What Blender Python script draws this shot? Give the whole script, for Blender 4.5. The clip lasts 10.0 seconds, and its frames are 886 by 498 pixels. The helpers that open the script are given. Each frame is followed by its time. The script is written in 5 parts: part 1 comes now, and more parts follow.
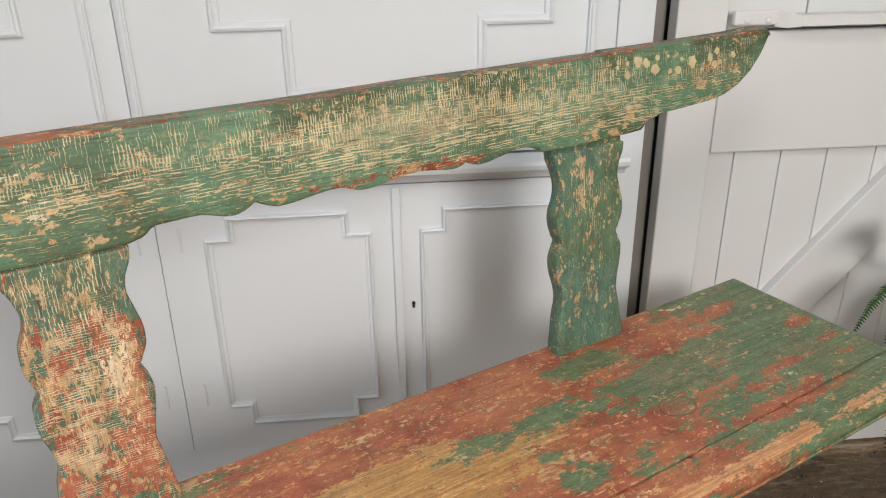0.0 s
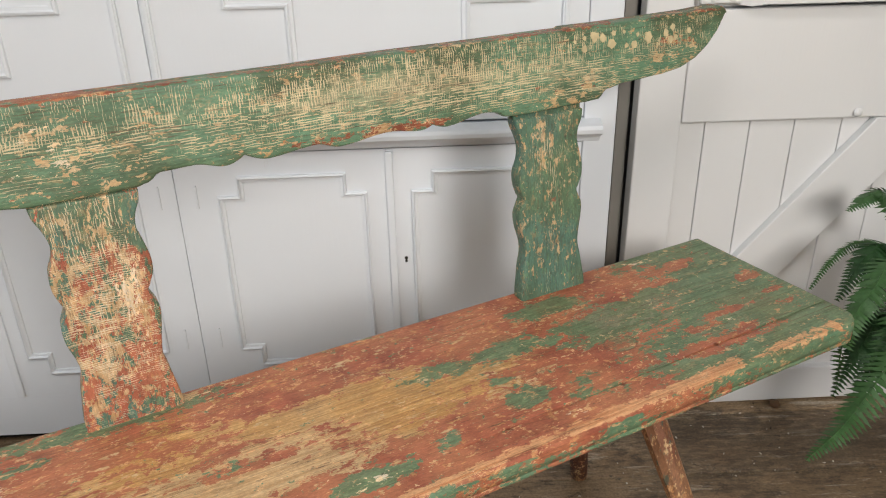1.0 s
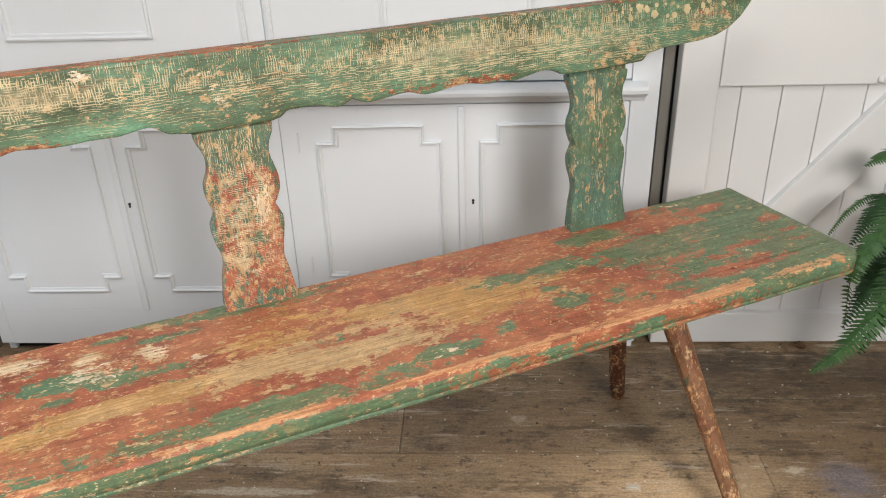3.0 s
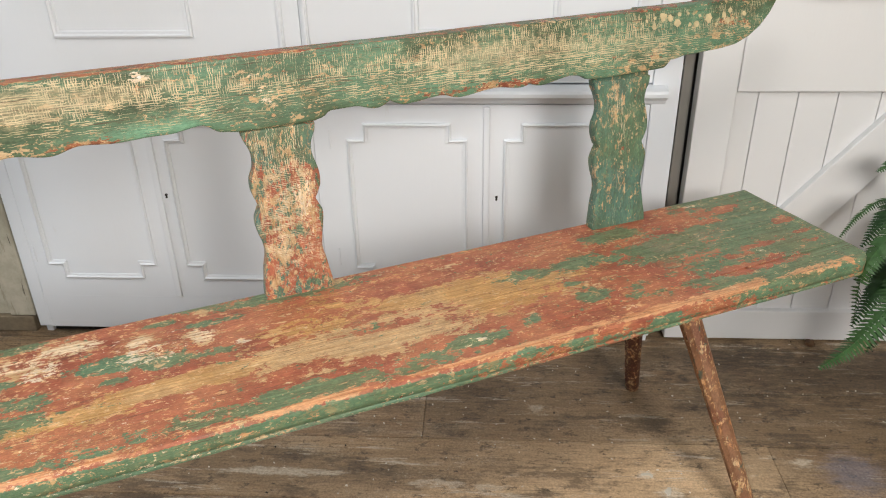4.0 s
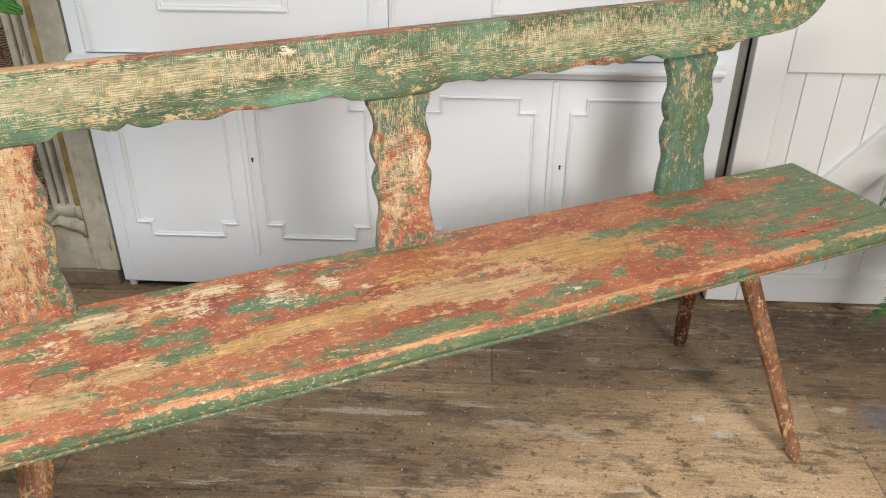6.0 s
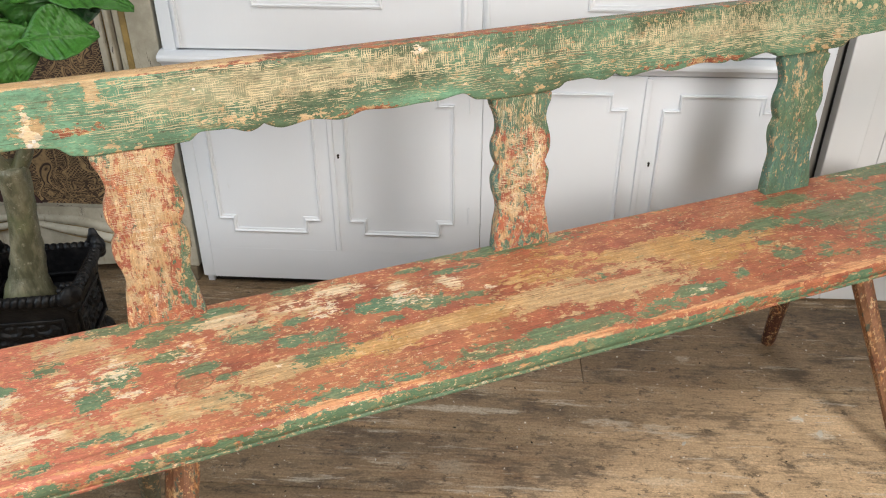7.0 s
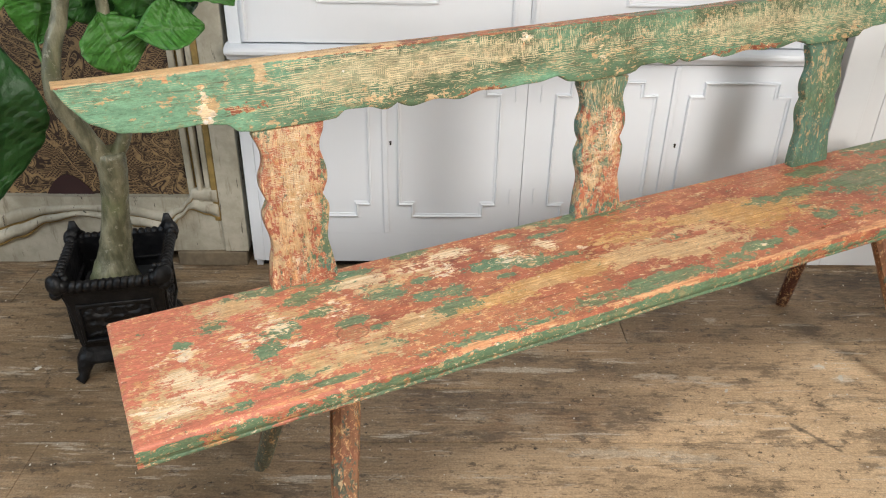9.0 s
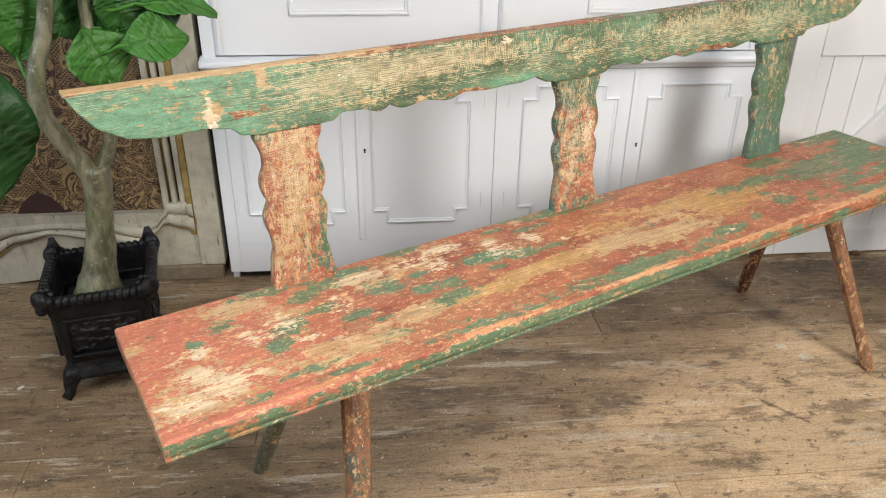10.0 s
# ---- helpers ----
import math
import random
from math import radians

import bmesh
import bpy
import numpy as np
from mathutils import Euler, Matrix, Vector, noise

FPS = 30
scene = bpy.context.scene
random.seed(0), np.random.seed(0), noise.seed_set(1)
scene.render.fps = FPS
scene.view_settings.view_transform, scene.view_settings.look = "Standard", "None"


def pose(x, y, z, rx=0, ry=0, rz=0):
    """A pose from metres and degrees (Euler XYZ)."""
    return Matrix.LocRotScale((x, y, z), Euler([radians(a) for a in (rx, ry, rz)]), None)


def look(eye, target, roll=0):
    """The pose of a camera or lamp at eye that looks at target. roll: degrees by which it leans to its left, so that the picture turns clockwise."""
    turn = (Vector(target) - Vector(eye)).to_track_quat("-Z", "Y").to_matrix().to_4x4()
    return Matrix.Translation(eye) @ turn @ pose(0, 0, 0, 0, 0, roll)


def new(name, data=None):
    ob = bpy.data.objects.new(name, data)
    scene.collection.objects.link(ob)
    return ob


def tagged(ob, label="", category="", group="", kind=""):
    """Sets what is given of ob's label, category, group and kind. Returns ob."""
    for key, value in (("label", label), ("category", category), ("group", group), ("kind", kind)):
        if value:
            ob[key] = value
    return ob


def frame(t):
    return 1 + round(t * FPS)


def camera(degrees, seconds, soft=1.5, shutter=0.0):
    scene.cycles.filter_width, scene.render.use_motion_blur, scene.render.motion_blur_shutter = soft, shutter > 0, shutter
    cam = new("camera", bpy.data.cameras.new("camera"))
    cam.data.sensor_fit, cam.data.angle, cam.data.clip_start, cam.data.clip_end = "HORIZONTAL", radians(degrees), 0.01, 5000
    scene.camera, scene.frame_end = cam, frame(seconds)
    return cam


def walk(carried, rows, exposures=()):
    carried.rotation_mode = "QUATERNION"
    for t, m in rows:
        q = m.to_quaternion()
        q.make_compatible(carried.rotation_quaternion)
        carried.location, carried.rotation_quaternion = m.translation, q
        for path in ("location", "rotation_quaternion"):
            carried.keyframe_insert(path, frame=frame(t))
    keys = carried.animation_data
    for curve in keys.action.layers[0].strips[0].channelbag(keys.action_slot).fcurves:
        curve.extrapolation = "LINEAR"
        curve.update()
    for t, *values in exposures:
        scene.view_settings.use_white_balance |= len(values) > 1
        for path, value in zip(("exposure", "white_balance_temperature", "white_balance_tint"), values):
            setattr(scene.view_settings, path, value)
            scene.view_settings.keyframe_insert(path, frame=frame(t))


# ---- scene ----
cam = camera(59.8, 10.0, 1.12)

PATH = [
    (0, (0.019, -0.657, 1.002), (0.968, 0.902, 0.184), -0.8),
    (0.5, (0.019, -0.714, 1.002), (0.93, 0.852, 0.156), -0.8),
    (1, (0.029, -0.813, 1.02), (0.878, 0.778, 0.155), -1.3),
    (1.5, (-0.002, -0.91, 1.034), (0.779, 0.714, 0.167), -1.8),
    (2, (-0.033, -0.965, 1.047), (0.712, 0.668, 0.164), -1.6),
    (2.5, (-0.064, -1.0, 1.049), (0.654, 0.634, 0.147), -1.8),
    (4, (-0.138, -1.058, 1.087), (0.536, 0.579, 0.157), -1.0),
    (4.5, (-0.182, -1.101, 1.114), (0.492, 0.531, 0.174), -0.5),
    (5, (-0.229, -1.13, 1.128), (0.449, 0.496, 0.182), -0.3),
    (6.5, (-0.438, -1.099, 1.134), (0.239, 0.496, 0.134), 0.4),
    (7, (-0.517, -1.04, 1.139), (0.129, 0.564, 0.134), -0.1),
    (7.5, (-0.565, -1.019, 1.14), (0.098, 0.568, 0.119), -0.6),
    (8, (-0.682, -1.007, 1.152), (0.028, 0.554, 0.122), -0.7),
    (8.5, (-0.78, -1.046, 1.155), (-0.026, 0.501, 0.135), 0.4),
    (9, (-0.843, -1.069, 1.153), (-0.046, 0.473, 0.158), 1.1),
    (9.5, (-0.853, -1.069, 1.147), (0.008, 0.452, 0.176), 0.6),
    (10, (-0.95, -1.088, 1.144), (-0.019, 0.404, 0.192), 0.9),
]
walk(cam, [(t, look(eye, target, roll)) for t, eye, target, roll in PATH],
     ((0.0, -0.36), (1.5, -0.26), (2.5, -0.22), (5.0, -0.11), (7.0, -0.06), (8.5, -0.02), (10.0, 0.02)))

# ---- light ----
world = bpy.data.worlds.new("world")
scene.world = world
world.use_nodes = True
wt = world.node_tree
sky = wt.nodes.new("ShaderNodeTexSky")
sky.sky_type, sky.sun_disc = "NISHITA", False
sky.sun_elevation, sky.sun_rotation = radians(50), radians(200)
wt.links.new(sky.outputs[0], wt.nodes["Background"].inputs[0])
wt.nodes["Background"].inputs[1].default_value = 0.1


def area_light(name, eye, target, sx, sy, power, colour):
    data = bpy.data.lights.new(name, "AREA")
    data.shape, data.size, data.size_y, data.energy, data.color = "RECTANGLE", sx, sy, power, colour
    ob = new(name, data)
    ob.matrix_world = look(eye, target)
    return ob


ANG = -25.88
WM = pose(-0.104, 0.674, 0, 0, 0, ANG)  # the long wall: x along it, y into it


def wp(u, n, z):
    """A place by its distance along the wall, out from the cupboard front, and height."""
    return WM @ Vector((u, -n, z))


ROOM = (-2.2, 3.0, -0.46, 2.75, 2.6)  # along, along, back, front, height
FILL_OPENING = (-0.5, 0.6, 1.5, 2.4)  # opening for the overhead fill lamp: along, along, out, out
area_light("rear_window_daylight", wp(1.75, 2.78, 1.75), wp(0.75, 0, 0.3), 0.66, 0.85, 67, (1.0, 0.955, 0.89))
# the overhead lamp is added as soft fill for seat and floor
area_light("overhead_fill_light", wp(0.05, 1.95, 2.66), wp(0.05, 1.95, 0), 1.08, 0.88, 53, (1.0, 0.965, 0.91))
area_light("window_daylight", wp(-2.25, 1.6, 1.55), wp(0, 1.0, 0.9), 1.25, 1.25, 33, (0.78, 0.90, 1.0))


# ---- material tools ----
class Mat:
    """A small builder of node materials."""

    def __init__(self, name):
        self.m = bpy.data.materials.new(name)
        self.m.use_nodes = True
        self.t = self.m.node_tree
        self.b = self.t.nodes["Principled BSDF"]

    def set(self, sock, v):
        if isinstance(v, bpy.types.NodeSocket):
            self.t.links.new(v, sock)
        elif isinstance(v, tuple) and len(v) == 3 and sock.type == "RGBA":
            sock.default_value = (*v, 1)
        else:
            sock.default_value = v

    def obj(self):
        return self.t.nodes.new("ShaderNodeTexCoord").outputs["Object"]

    def pos(self):
        return self.t.nodes.new("ShaderNodeNewGeometry").outputs["Position"]

    def island(self):
        return self.t.nodes.new("ShaderNodeNewGeometry").outputs["Random Per Island"]

    def rand(self):
        return self.t.nodes.new("ShaderNodeObjectInfo").outputs["Random"]

    def attr(self, name):
        n = self.t.nodes.new("ShaderNodeAttribute")
        n.attribute_name = name
        return n.outputs["Fac"]

    def map(self, v, scale=(1, 1, 1), loc=(0, 0, 0), rot=(0, 0, 0)):
        n = self.t.nodes.new("ShaderNodeMapping")
        self.set(n.inputs[0], v)
        self.set(n.inputs[1], loc)
        n.inputs[2].default_value = rot
        n.inputs[3].default_value = scale
        return n.outputs[0]

    def noise(self, v, scale, detail=4, rough=0.55, dist=0.0):
        n = self.t.nodes.new("ShaderNodeTexNoise")
        self.set(n.inputs["Vector"], v)
        n.inputs["Scale"].default_value = scale
        n.inputs["Detail"].default_value = detail
        n.inputs["Roughness"].default_value = rough
        n.inputs["Distortion"].default_value = dist
        return n.outputs["Fac"]

    def warp(self, v, scale, amount):
        n = self.t.nodes.new("ShaderNodeTexNoise")
        self.set(n.inputs["Vector"], v)
        n.inputs["Scale"].default_value = scale
        a = self.vec("SUBTRACT", n.outputs["Color"], (0.5, 0.5, 0.5))
        return self.vec("ADD", v, self.vec("MULTIPLY", a, (amount, amount, amount)))

    def vec(self, op, a, b):
        n = self.t.nodes.new("ShaderNodeVectorMath")
        n.operation = op
        self.set(n.inputs[0], a)
        self.set(n.inputs[1], b)
        return n.outputs["Value"] if op in ("DISTANCE", "LENGTH") else n.outputs[0]

    def vor(self, v, scale, feature="DISTANCE_TO_EDGE", rnd=1.0):
        n = self.t.nodes.new("ShaderNodeTexVoronoi")
        n.feature = feature
        self.set(n.inputs["Vector"], v)
        n.inputs["Scale"].default_value = scale
        n.inputs["Randomness"].default_value = rnd
        return n.outputs["Distance"]

    def rows_of_lines(self, along, across, pitch, band, v):
        """Distance to short lines across one direction, in rows that are broken and shifted."""
        wob = self.noise(self.map(v, (1, 1, 1), (pitch * 0.01, 3, band * 0.02)), 42, 2)
        row = self.op("FLOOR", self.op("ADD", self.op("MULTIPLY", across, band), self.op("MULTIPLY", wob, 3.0)))
        n = self.t.nodes.new("ShaderNodeTexVoronoi")
        n.voronoi_dimensions, n.feature = "1D", "DISTANCE_TO_EDGE"
        self.set(n.inputs["W"], self.op("ADD", self.op("MULTIPLY", along, pitch), self.op("MULTIPLY", row, 37.7)))
        n.inputs["Scale"].default_value = 1.0
        return n.outputs["Distance"]

    def cell(self, v, scale):
        n = self.t.nodes.new("ShaderNodeTexVoronoi")
        self.set(n.inputs["Vector"], v)
        n.inputs["Scale"].default_value = scale
        s = self.t.nodes.new("ShaderNodeSeparateColor")
        self.t.links.new(n.outputs["Color"], s.inputs[0])
        return n.outputs["Distance"], s.outputs[0]

    def wave(self, v, scale, dist=2.0, detail=2, kind="BANDS"):
        n = self.t.nodes.new("ShaderNodeTexWave")
        n.wave_type = kind
        self.set(n.inputs["Vector"], v)
        n.inputs["Scale"].default_value = scale
        n.inputs["Distortion"].default_value = dist
        n.inputs["Detail"].default_value = detail
        return n.outputs["Fac"]

    def op(self, o, a, b=0.0):
        n = self.t.nodes.new("ShaderNodeMath")
        n.operation = o
        self.set(n.inputs[0], a)
        self.set(n.inputs[1], b)
        return n.outputs[0]

    def step(self, v, lo, hi, a=0.0, b=1.0):
        n = self.t.nodes.new("ShaderNodeMapRange")
        n.interpolation_type = "SMOOTHSTEP"
        for i, x in enumerate((v, lo, hi, a, b)):
            self.set(n.inputs[i], x)
        return n.outputs[0]

    def mix(self, f, a, b, blend="MIX"):
        n = self.t.nodes.new("ShaderNodeMix")
        n.data_type, n.blend_type = "RGBA", blend
        self.set(n.inputs[0], f)
        self.set(n.inputs[6], a)
        self.set(n.inputs[7], b)
        return n.outputs[2]

    def xyz(self, v):
        n = self.t.nodes.new("ShaderNodeSeparateXYZ")
        self.set(n.inputs[0], v)
        return n.outputs

    def bump(self, h, strength=0.3, dist=0.002):
        n = self.t.nodes.new("ShaderNodeBump")
        n.inputs["Strength"].default_value = strength
        n.inputs["Distance"].default_value = dist
        self.set(n.inputs["Height"], h)
        self.set(self.b.inputs["Normal"], n.outputs[0])

    def done(self, colour, rough=0.6, metal=0.0, spec=0.5):
        self.set(self.b.inputs["Base Color"], colour)
        self.set(self.b.inputs["Roughness"], rough)
        self.set(self.b.inputs["Metallic"], metal)
        self.set(self.b.inputs["Specular IOR Level"], spec)
        return self.m


# ---- materials ----
def white_paint(name, tone=(0.77, 0.78, 0.79), dirt=0.35):
    k = Mat(name)
    p = k.pos()
    big = k.noise(p, 2.2, 4)
    fine = k.noise(p, 55, 3)
    c = k.mix(k.step(big, 0.35, 0.75), tone, tuple(t * 0.95 for t in tone))
    scuff = k.step(k.noise(k.map(p, (9, 9, 3)), 3, 6, 0.7), 0.66, 0.78)
    c = k.mix(k.op("MULTIPLY", scuff, dirt), c, (0.55, 0.52, 0.47))
    brush = k.noise(k.map(p, (60, 60, 4)), 3, 3)
    k.bump(k.op("ADD", k.op("MULTIPLY", fine, 0.4), brush), 0.12, 0.001)
    return k.done(c, k.step(big, 0.3, 0.7, 0.38, 0.5))


def old_paint(name, stretch, split_a, split_b, hues, knots=()):
    """Worn layered paint: bare wood, red, green, crackle and bald patches, by the part's own weights."""
    red, green, cream, teal = hues
    k = Mat(name)
    o = k.obj()
    ease = tuple(x ** 0.55 for x in stretch)

    def patch(loc, coarse, fine, a=0.95, b=0.85):
        n0 = k.op("SUBTRACT", k.noise(k.map(o, stretch, loc), coarse, 3, 0.5, 0.3), 0.5)
        n1 = k.op("SUBTRACT", k.noise(k.map(o, ease, (loc[1], loc[2], loc[0])), fine, 7, 0.68, 0.2), 0.5)
        n2 = k.op("SUBTRACT", k.noise(k.map(o, ease, (loc[2], loc[0], loc[1])), fine * 3.0, 5, 0.66, 0.5), 0.5)
        return k.op("ADD", k.op("ADD", k.op("MULTIPLY", n0, a), k.op("MULTIPLY", n1, b)), k.op("ADD", k.op("MULTIPLY", n2, b * 0.45), 0.5))

    fibre = tuple(x * (0.45 if x < 1.2 else 10.0) for x in stretch)
    grain = k.noise(k.map(o, fibre), 12, 5, 0.6, 0.3)
    worn = patch((1.2, 8.8, 3.3), 9, 55, 0.4, 1.1)
    soft = k.noise(o, 11, 3)
    tone = k.noise(k.map(o, (1, 1, 1), (4, 4, 4)), 26, 4)
    # wood
    wood = k.mix(k.step(grain, 0.36, 0.64), (0.44, 0.262, 0.118), (0.65, 0.445, 0.245))
    wood = k.mix(k.op("MULTIPLY", k.attr("gold"), k.step(soft, 0.34, 0.6, 0.55, 1.0)), wood, k.mix(k.step(grain, 0.36, 0.64), (0.42, 0.205, 0.065), (0.61, 0.36, 0.135)))
    # red layer, rubbed to orange
    rv = k.op("ADD", patch((0, 0, 0), 9, 56, 0.7, 1.25), k.attr("red"))
    rm = k.step(k.op("ADD", rv, k.op("MULTIPLY", grain, 0.34)), 0.665, 0.69)
    rcol = k.mix(k.step(tone, 0.35, 0.65), red, tuple(x * y for x, y in zip(red, (0.72, 0.68, 0.70))))
    rcol = k.mix(k.step(soft, 0.38, 0.62, 0.0, 0.85), rcol, (red[0] * 1.12, red[1] * 1.42, red[2] * 1.3))
    rcol = k.mix(k.attr("left_lighter"), rcol, (0.60, 0.20, 0.13))
    rcol = k.mix(k.step(worn, 0.60, 0.68, 0.0, 0.8), rcol, k.mix(tone, (0.58, 0.24, 0.085), (0.56, 0.32, 0.15)))
    c = k.mix(rm, wood, rcol)
    rub = k.op("SUBTRACT", 0.5, k.op("MULTIPLY", k.op("ABSOLUTE", k.op("SUBTRACT", k.noise(k.map(o, stretch, (1, 6, 2)), 22, 5, 0.66, 0.5), 0.5)), 2.0))
    rub = k.op("ADD", k.op("MULTIPLY", rub, 0.5), k.op("MULTIPLY", k.noise(k.map(o, ease, (3, 1, 5)), 70, 7, 0.7), 0.8))
    rub = k.step(k.op("ADD", rub, k.op("MULTIPLY", k.attr("white"), 0.5)), 0.665, 0.69)
    c = k.mix(k.op("MULTIPLY", rub, 0.8), c, k.mix(tone, (0.62, 0.30, 0.115), (0.78, 0.53, 0.29)))
    # green layer
    gv = k.op("ADD", patch((3.1, 1.7, 5.2), 10, 50, 0.8, 1.75), k.attr("green"))
    gm = k.step(k.op("ADD", gv, k.op("MULTIPLY", grain, 0.14)), 0.57, 0.595)
    gcol = k.mix(k.op("ADD", k.step(k.noise(o, 7, 3), 0.38, 0.62, 0.0, 0.6), k.attr("teal")), green, teal)
    gcol = k.mix(k.op("MULTIPLY", k.step(grain, 0.50, 0.74, 0.0, 0.4), k.step(k.attr("teal"), 0.3, 0.75, 1.0, 0.2)), gcol, tuple(x * 0.5 for x in green))
    gcol = k.mix(k.step(worn, 0.61, 0.66, 0.0, 0.6), gcol, (0.30, 0.25, 0.13))
    gcol = k.mix(k.step(k.noise(k.map(o, stretch, (8, 2, 5)), 90, 5, 0.6), 0.57, 0.62, 0.0, 0.55), gcol, tuple(x * 1.7 for x in green))
    gcol = k.mix(k.op("MULTIPLY", k.attr("grey"), k.step(patch((4, 9, 3), 12, 44, 1.0, 1.0), 0.48, 0.62, 0.0, 0.7)), gcol, (0.29, 0.275, 0.19))
    c = k.mix(k.op("MULTIPLY", gm, 0.90), c, gcol)
    # bald patches of pale wood
    bv = k.op("ADD", patch((7.7, 4.1, 2.2), 9, 50, 0.7, 2.1), k.attr("bare"))
    bald = k.step(k.op("ADD", bv, k.op("MULTIPLY", grain, 0.6)), 0.86, 0.90)
    bcol = k.mix(k.step(grain, 0.3, 0.7), (0.47, 0.27, 0.115), (0.66, 0.46, 0.25))
    bcol = k.mix(k.step(tone, 0.45, 0.7, 0.0, 0.6), bcol, (0.74, 0.56, 0.35))
    bcol = k.mix(k.attr("pale"), bcol, k.mix(k.step(grain, 0.35, 0.6), (0.66, 0.44, 0.24), (0.90, 0.76, 0.54)))
    c = k.mix(k.op("MULTIPLY", bald, 0.9), c, bcol)
    # edges rubbed to orange wood
    ev = k.op("ADD", k.op("MULTIPLY", k.attr("edge"), 0.5), k.op("SUBTRACT", patch((2, 5, 6), 12, 60, 0.7, 1.2), 0.5))
    c = k.mix(k.step(k.op("ADD", ev, k.op("MULTIPLY", grain, 0.3)), 0.36, 0.42, 0.0, 0.92), c, k.mix(k.step(grain, 0.35, 0.62), (0.50, 0.20, 0.085), (0.74, 0.42, 0.215)))
    # broken pale rims where the green has chipped
    rim = k.step(k.op("ABSOLUTE", k.op("SUBTRACT", k.op("ADD", gv, k.op("MULTIPLY", grain, 0.14)), 0.565)), 0.008, 0.026, 1.0, 0.0)
    rim = k.op("MULTIPLY", rim, k.step(k.noise(k.map(o, stretch, (4, 7, 7)), 38, 3), 0.54, 0.62))
    c = k.mix(k.op("MULTIPLY", rim, 0.8), c, (0.68, 0.50, 0.30))
    # crackle: the pale ground shows through a net of fine splits, upright in some places and level in others
    cr = k.attr("crackle")
    w = k.warp(k.warp(o, 18, 0.006), 130, 0.0018)
    up = k.op("ADD", k.attr("upright"), k.op("MULTIPLY", k.op("SUBTRACT", patch((5, 8, 1), 9, 34, 0.9, 0.8), 0.5), 1.6))
    force = k.op("MULTIPLY", cr, k.step(patch((9, 3, 4), 11, 40, 0.8, 0.9), 0.34, 0.68, 0.35, 2.1))
    wx, _, wz = k.xyz(w)
    nets = []
    for along, across, (pitch, band), gate, loc, lo, hi in ((wx, wz, split_a, (120, 60, 60), (1, 0, 2), 0.0, 1.0), (wz, wx, split_b, (50, 60, 140), (3, 0, 7), 1.0, 0.0),
                                                            (wx, wz, (460, 250), (90, 60, 90), (6, 0, 4), 0.5, 0.5), (wz, wx, (440, 130), (80, 60, 100), (8, 0, 1), 0.5, 0.5)):
        on = k.op("MULTIPLY", k.step(up, 0.25, 0.75, 0.30 + 0.8 * lo, 0.30 + 0.8 * hi), k.step(k.noise(k.map(o, gate, loc), 1, 2, 0.5), 0.38, 0.58, 0.0, 1.3))
        if lo == hi:
            on = k.op("MULTIPLY", on, k.step(cr, 0.08, 0.15, 0.0, 1.3))
        wide = k.op("MINIMUM", k.op("MULTIPLY", force, on), 0.26)
        nets.append(k.op("MULTIPLY", k.step(k.op("SUBTRACT", k.rows_of_lines(along, across, pitch, band, w), wide), -0.03, 0.03, 1.0, 0.0), k.step(wide, 0.02, 0.05)))
    haze = k.step(k.op("ADD", cr, k.op("MULTIPLY", k.op("SUBTRACT", worn, 0.5), 0.34)), 0.13, 0.26, 0.0, 0.42)
    cm = k.op("MAXIMUM", k.op("MAXIMUM", nets[0], nets[1]), haze)
    ccol = k.mix(tone, cream, (cream[0] * 0.86, cream[1] * 0.78, cream[2] * 0.66))
    c = k.mix(k.op("MULTIPLY", cm, 0.9), c, ccol)
    # pale flecks of old filler
    vein = k.op("SUBTRACT", 0.5, k.op("MULTIPLY", k.op("ABSOLUTE", k.op("SUBTRACT", k.noise(k.map(o, stretch, (6, 1, 3)), 30, 5, 0.62, 0.6), 0.5)), 2.2))
    wv = k.op("ADD", k.op("MULTIPLY", vein, 0.5), k.op("MULTIPLY", k.noise(k.map(o, stretch, (2, 1, 8)), 50, 8, 0.7), 0.8))
    wm = k.step(k.op("ADD", wv, k.attr("white")), 0.722, 0.738)
    c = k.mix(k.op("MULTIPLY", wm, 0.92), c, k.mix(tone, (0.80, 0.71, 0.56), (0.78, 0.61, 0.43)))
    speck = k.noise(k.map(k.warp(o, 60, 0.004), ease, (5, 2, 7)), 120, 3, 0.6)
    sm = k.step(k.op("ADD", speck, k.op("MULTIPLY", k.attr("white"), 1.0)), 0.665, 0.68)
    c = k.mix(k.op("MULTIPLY", sm, 0.9), c, k.mix(tone, (0.86, 0.70, 0.46), (0.80, 0.55, 0.30)))
    # knots
    for x, y, z, r in knots:
        d = k.vec("DISTANCE", k.warp(k.map(o, (0.75, 1, 1), (0, 0, 0)), 25, 0.010), (x * 0.75, y, z))
        rings = k.op("SINE", k.op("MULTIPLY", d, 1100.0))
        c = k.mix(k.op("MULTIPLY", k.step(d, r * 0.7, r, 0.6, 0.0), k.step(rings, -0.6, 0.9, 0.5, 1.0)), c, (0.30, 0.16, 0.08))
        c = k.mix(k.op("MULTIPLY", k.step(d, r * 0.90, r, 0.0, 0.55), k.step(d, r, r * 1.12, 1.0, 0.0)), c, (0.10, 0.055, 0.03))
    # dirt in the pores, splits along the fibre and dark dents, and an overall uneven grime
    dk = k.step(k.noise(k.map(o, fibre, (5, 5, 5)), 16, 4, 0.6), 0.62, 0.70)
    c = k.mix(k.op("MULTIPLY", dk, 0.5), c, (0.10, 0.055, 0.03))
    dent = k.step(k.noise(k.map(o, stretch, (9, 9, 1)), 75, 3, 0.5), 0.69, 0.75)
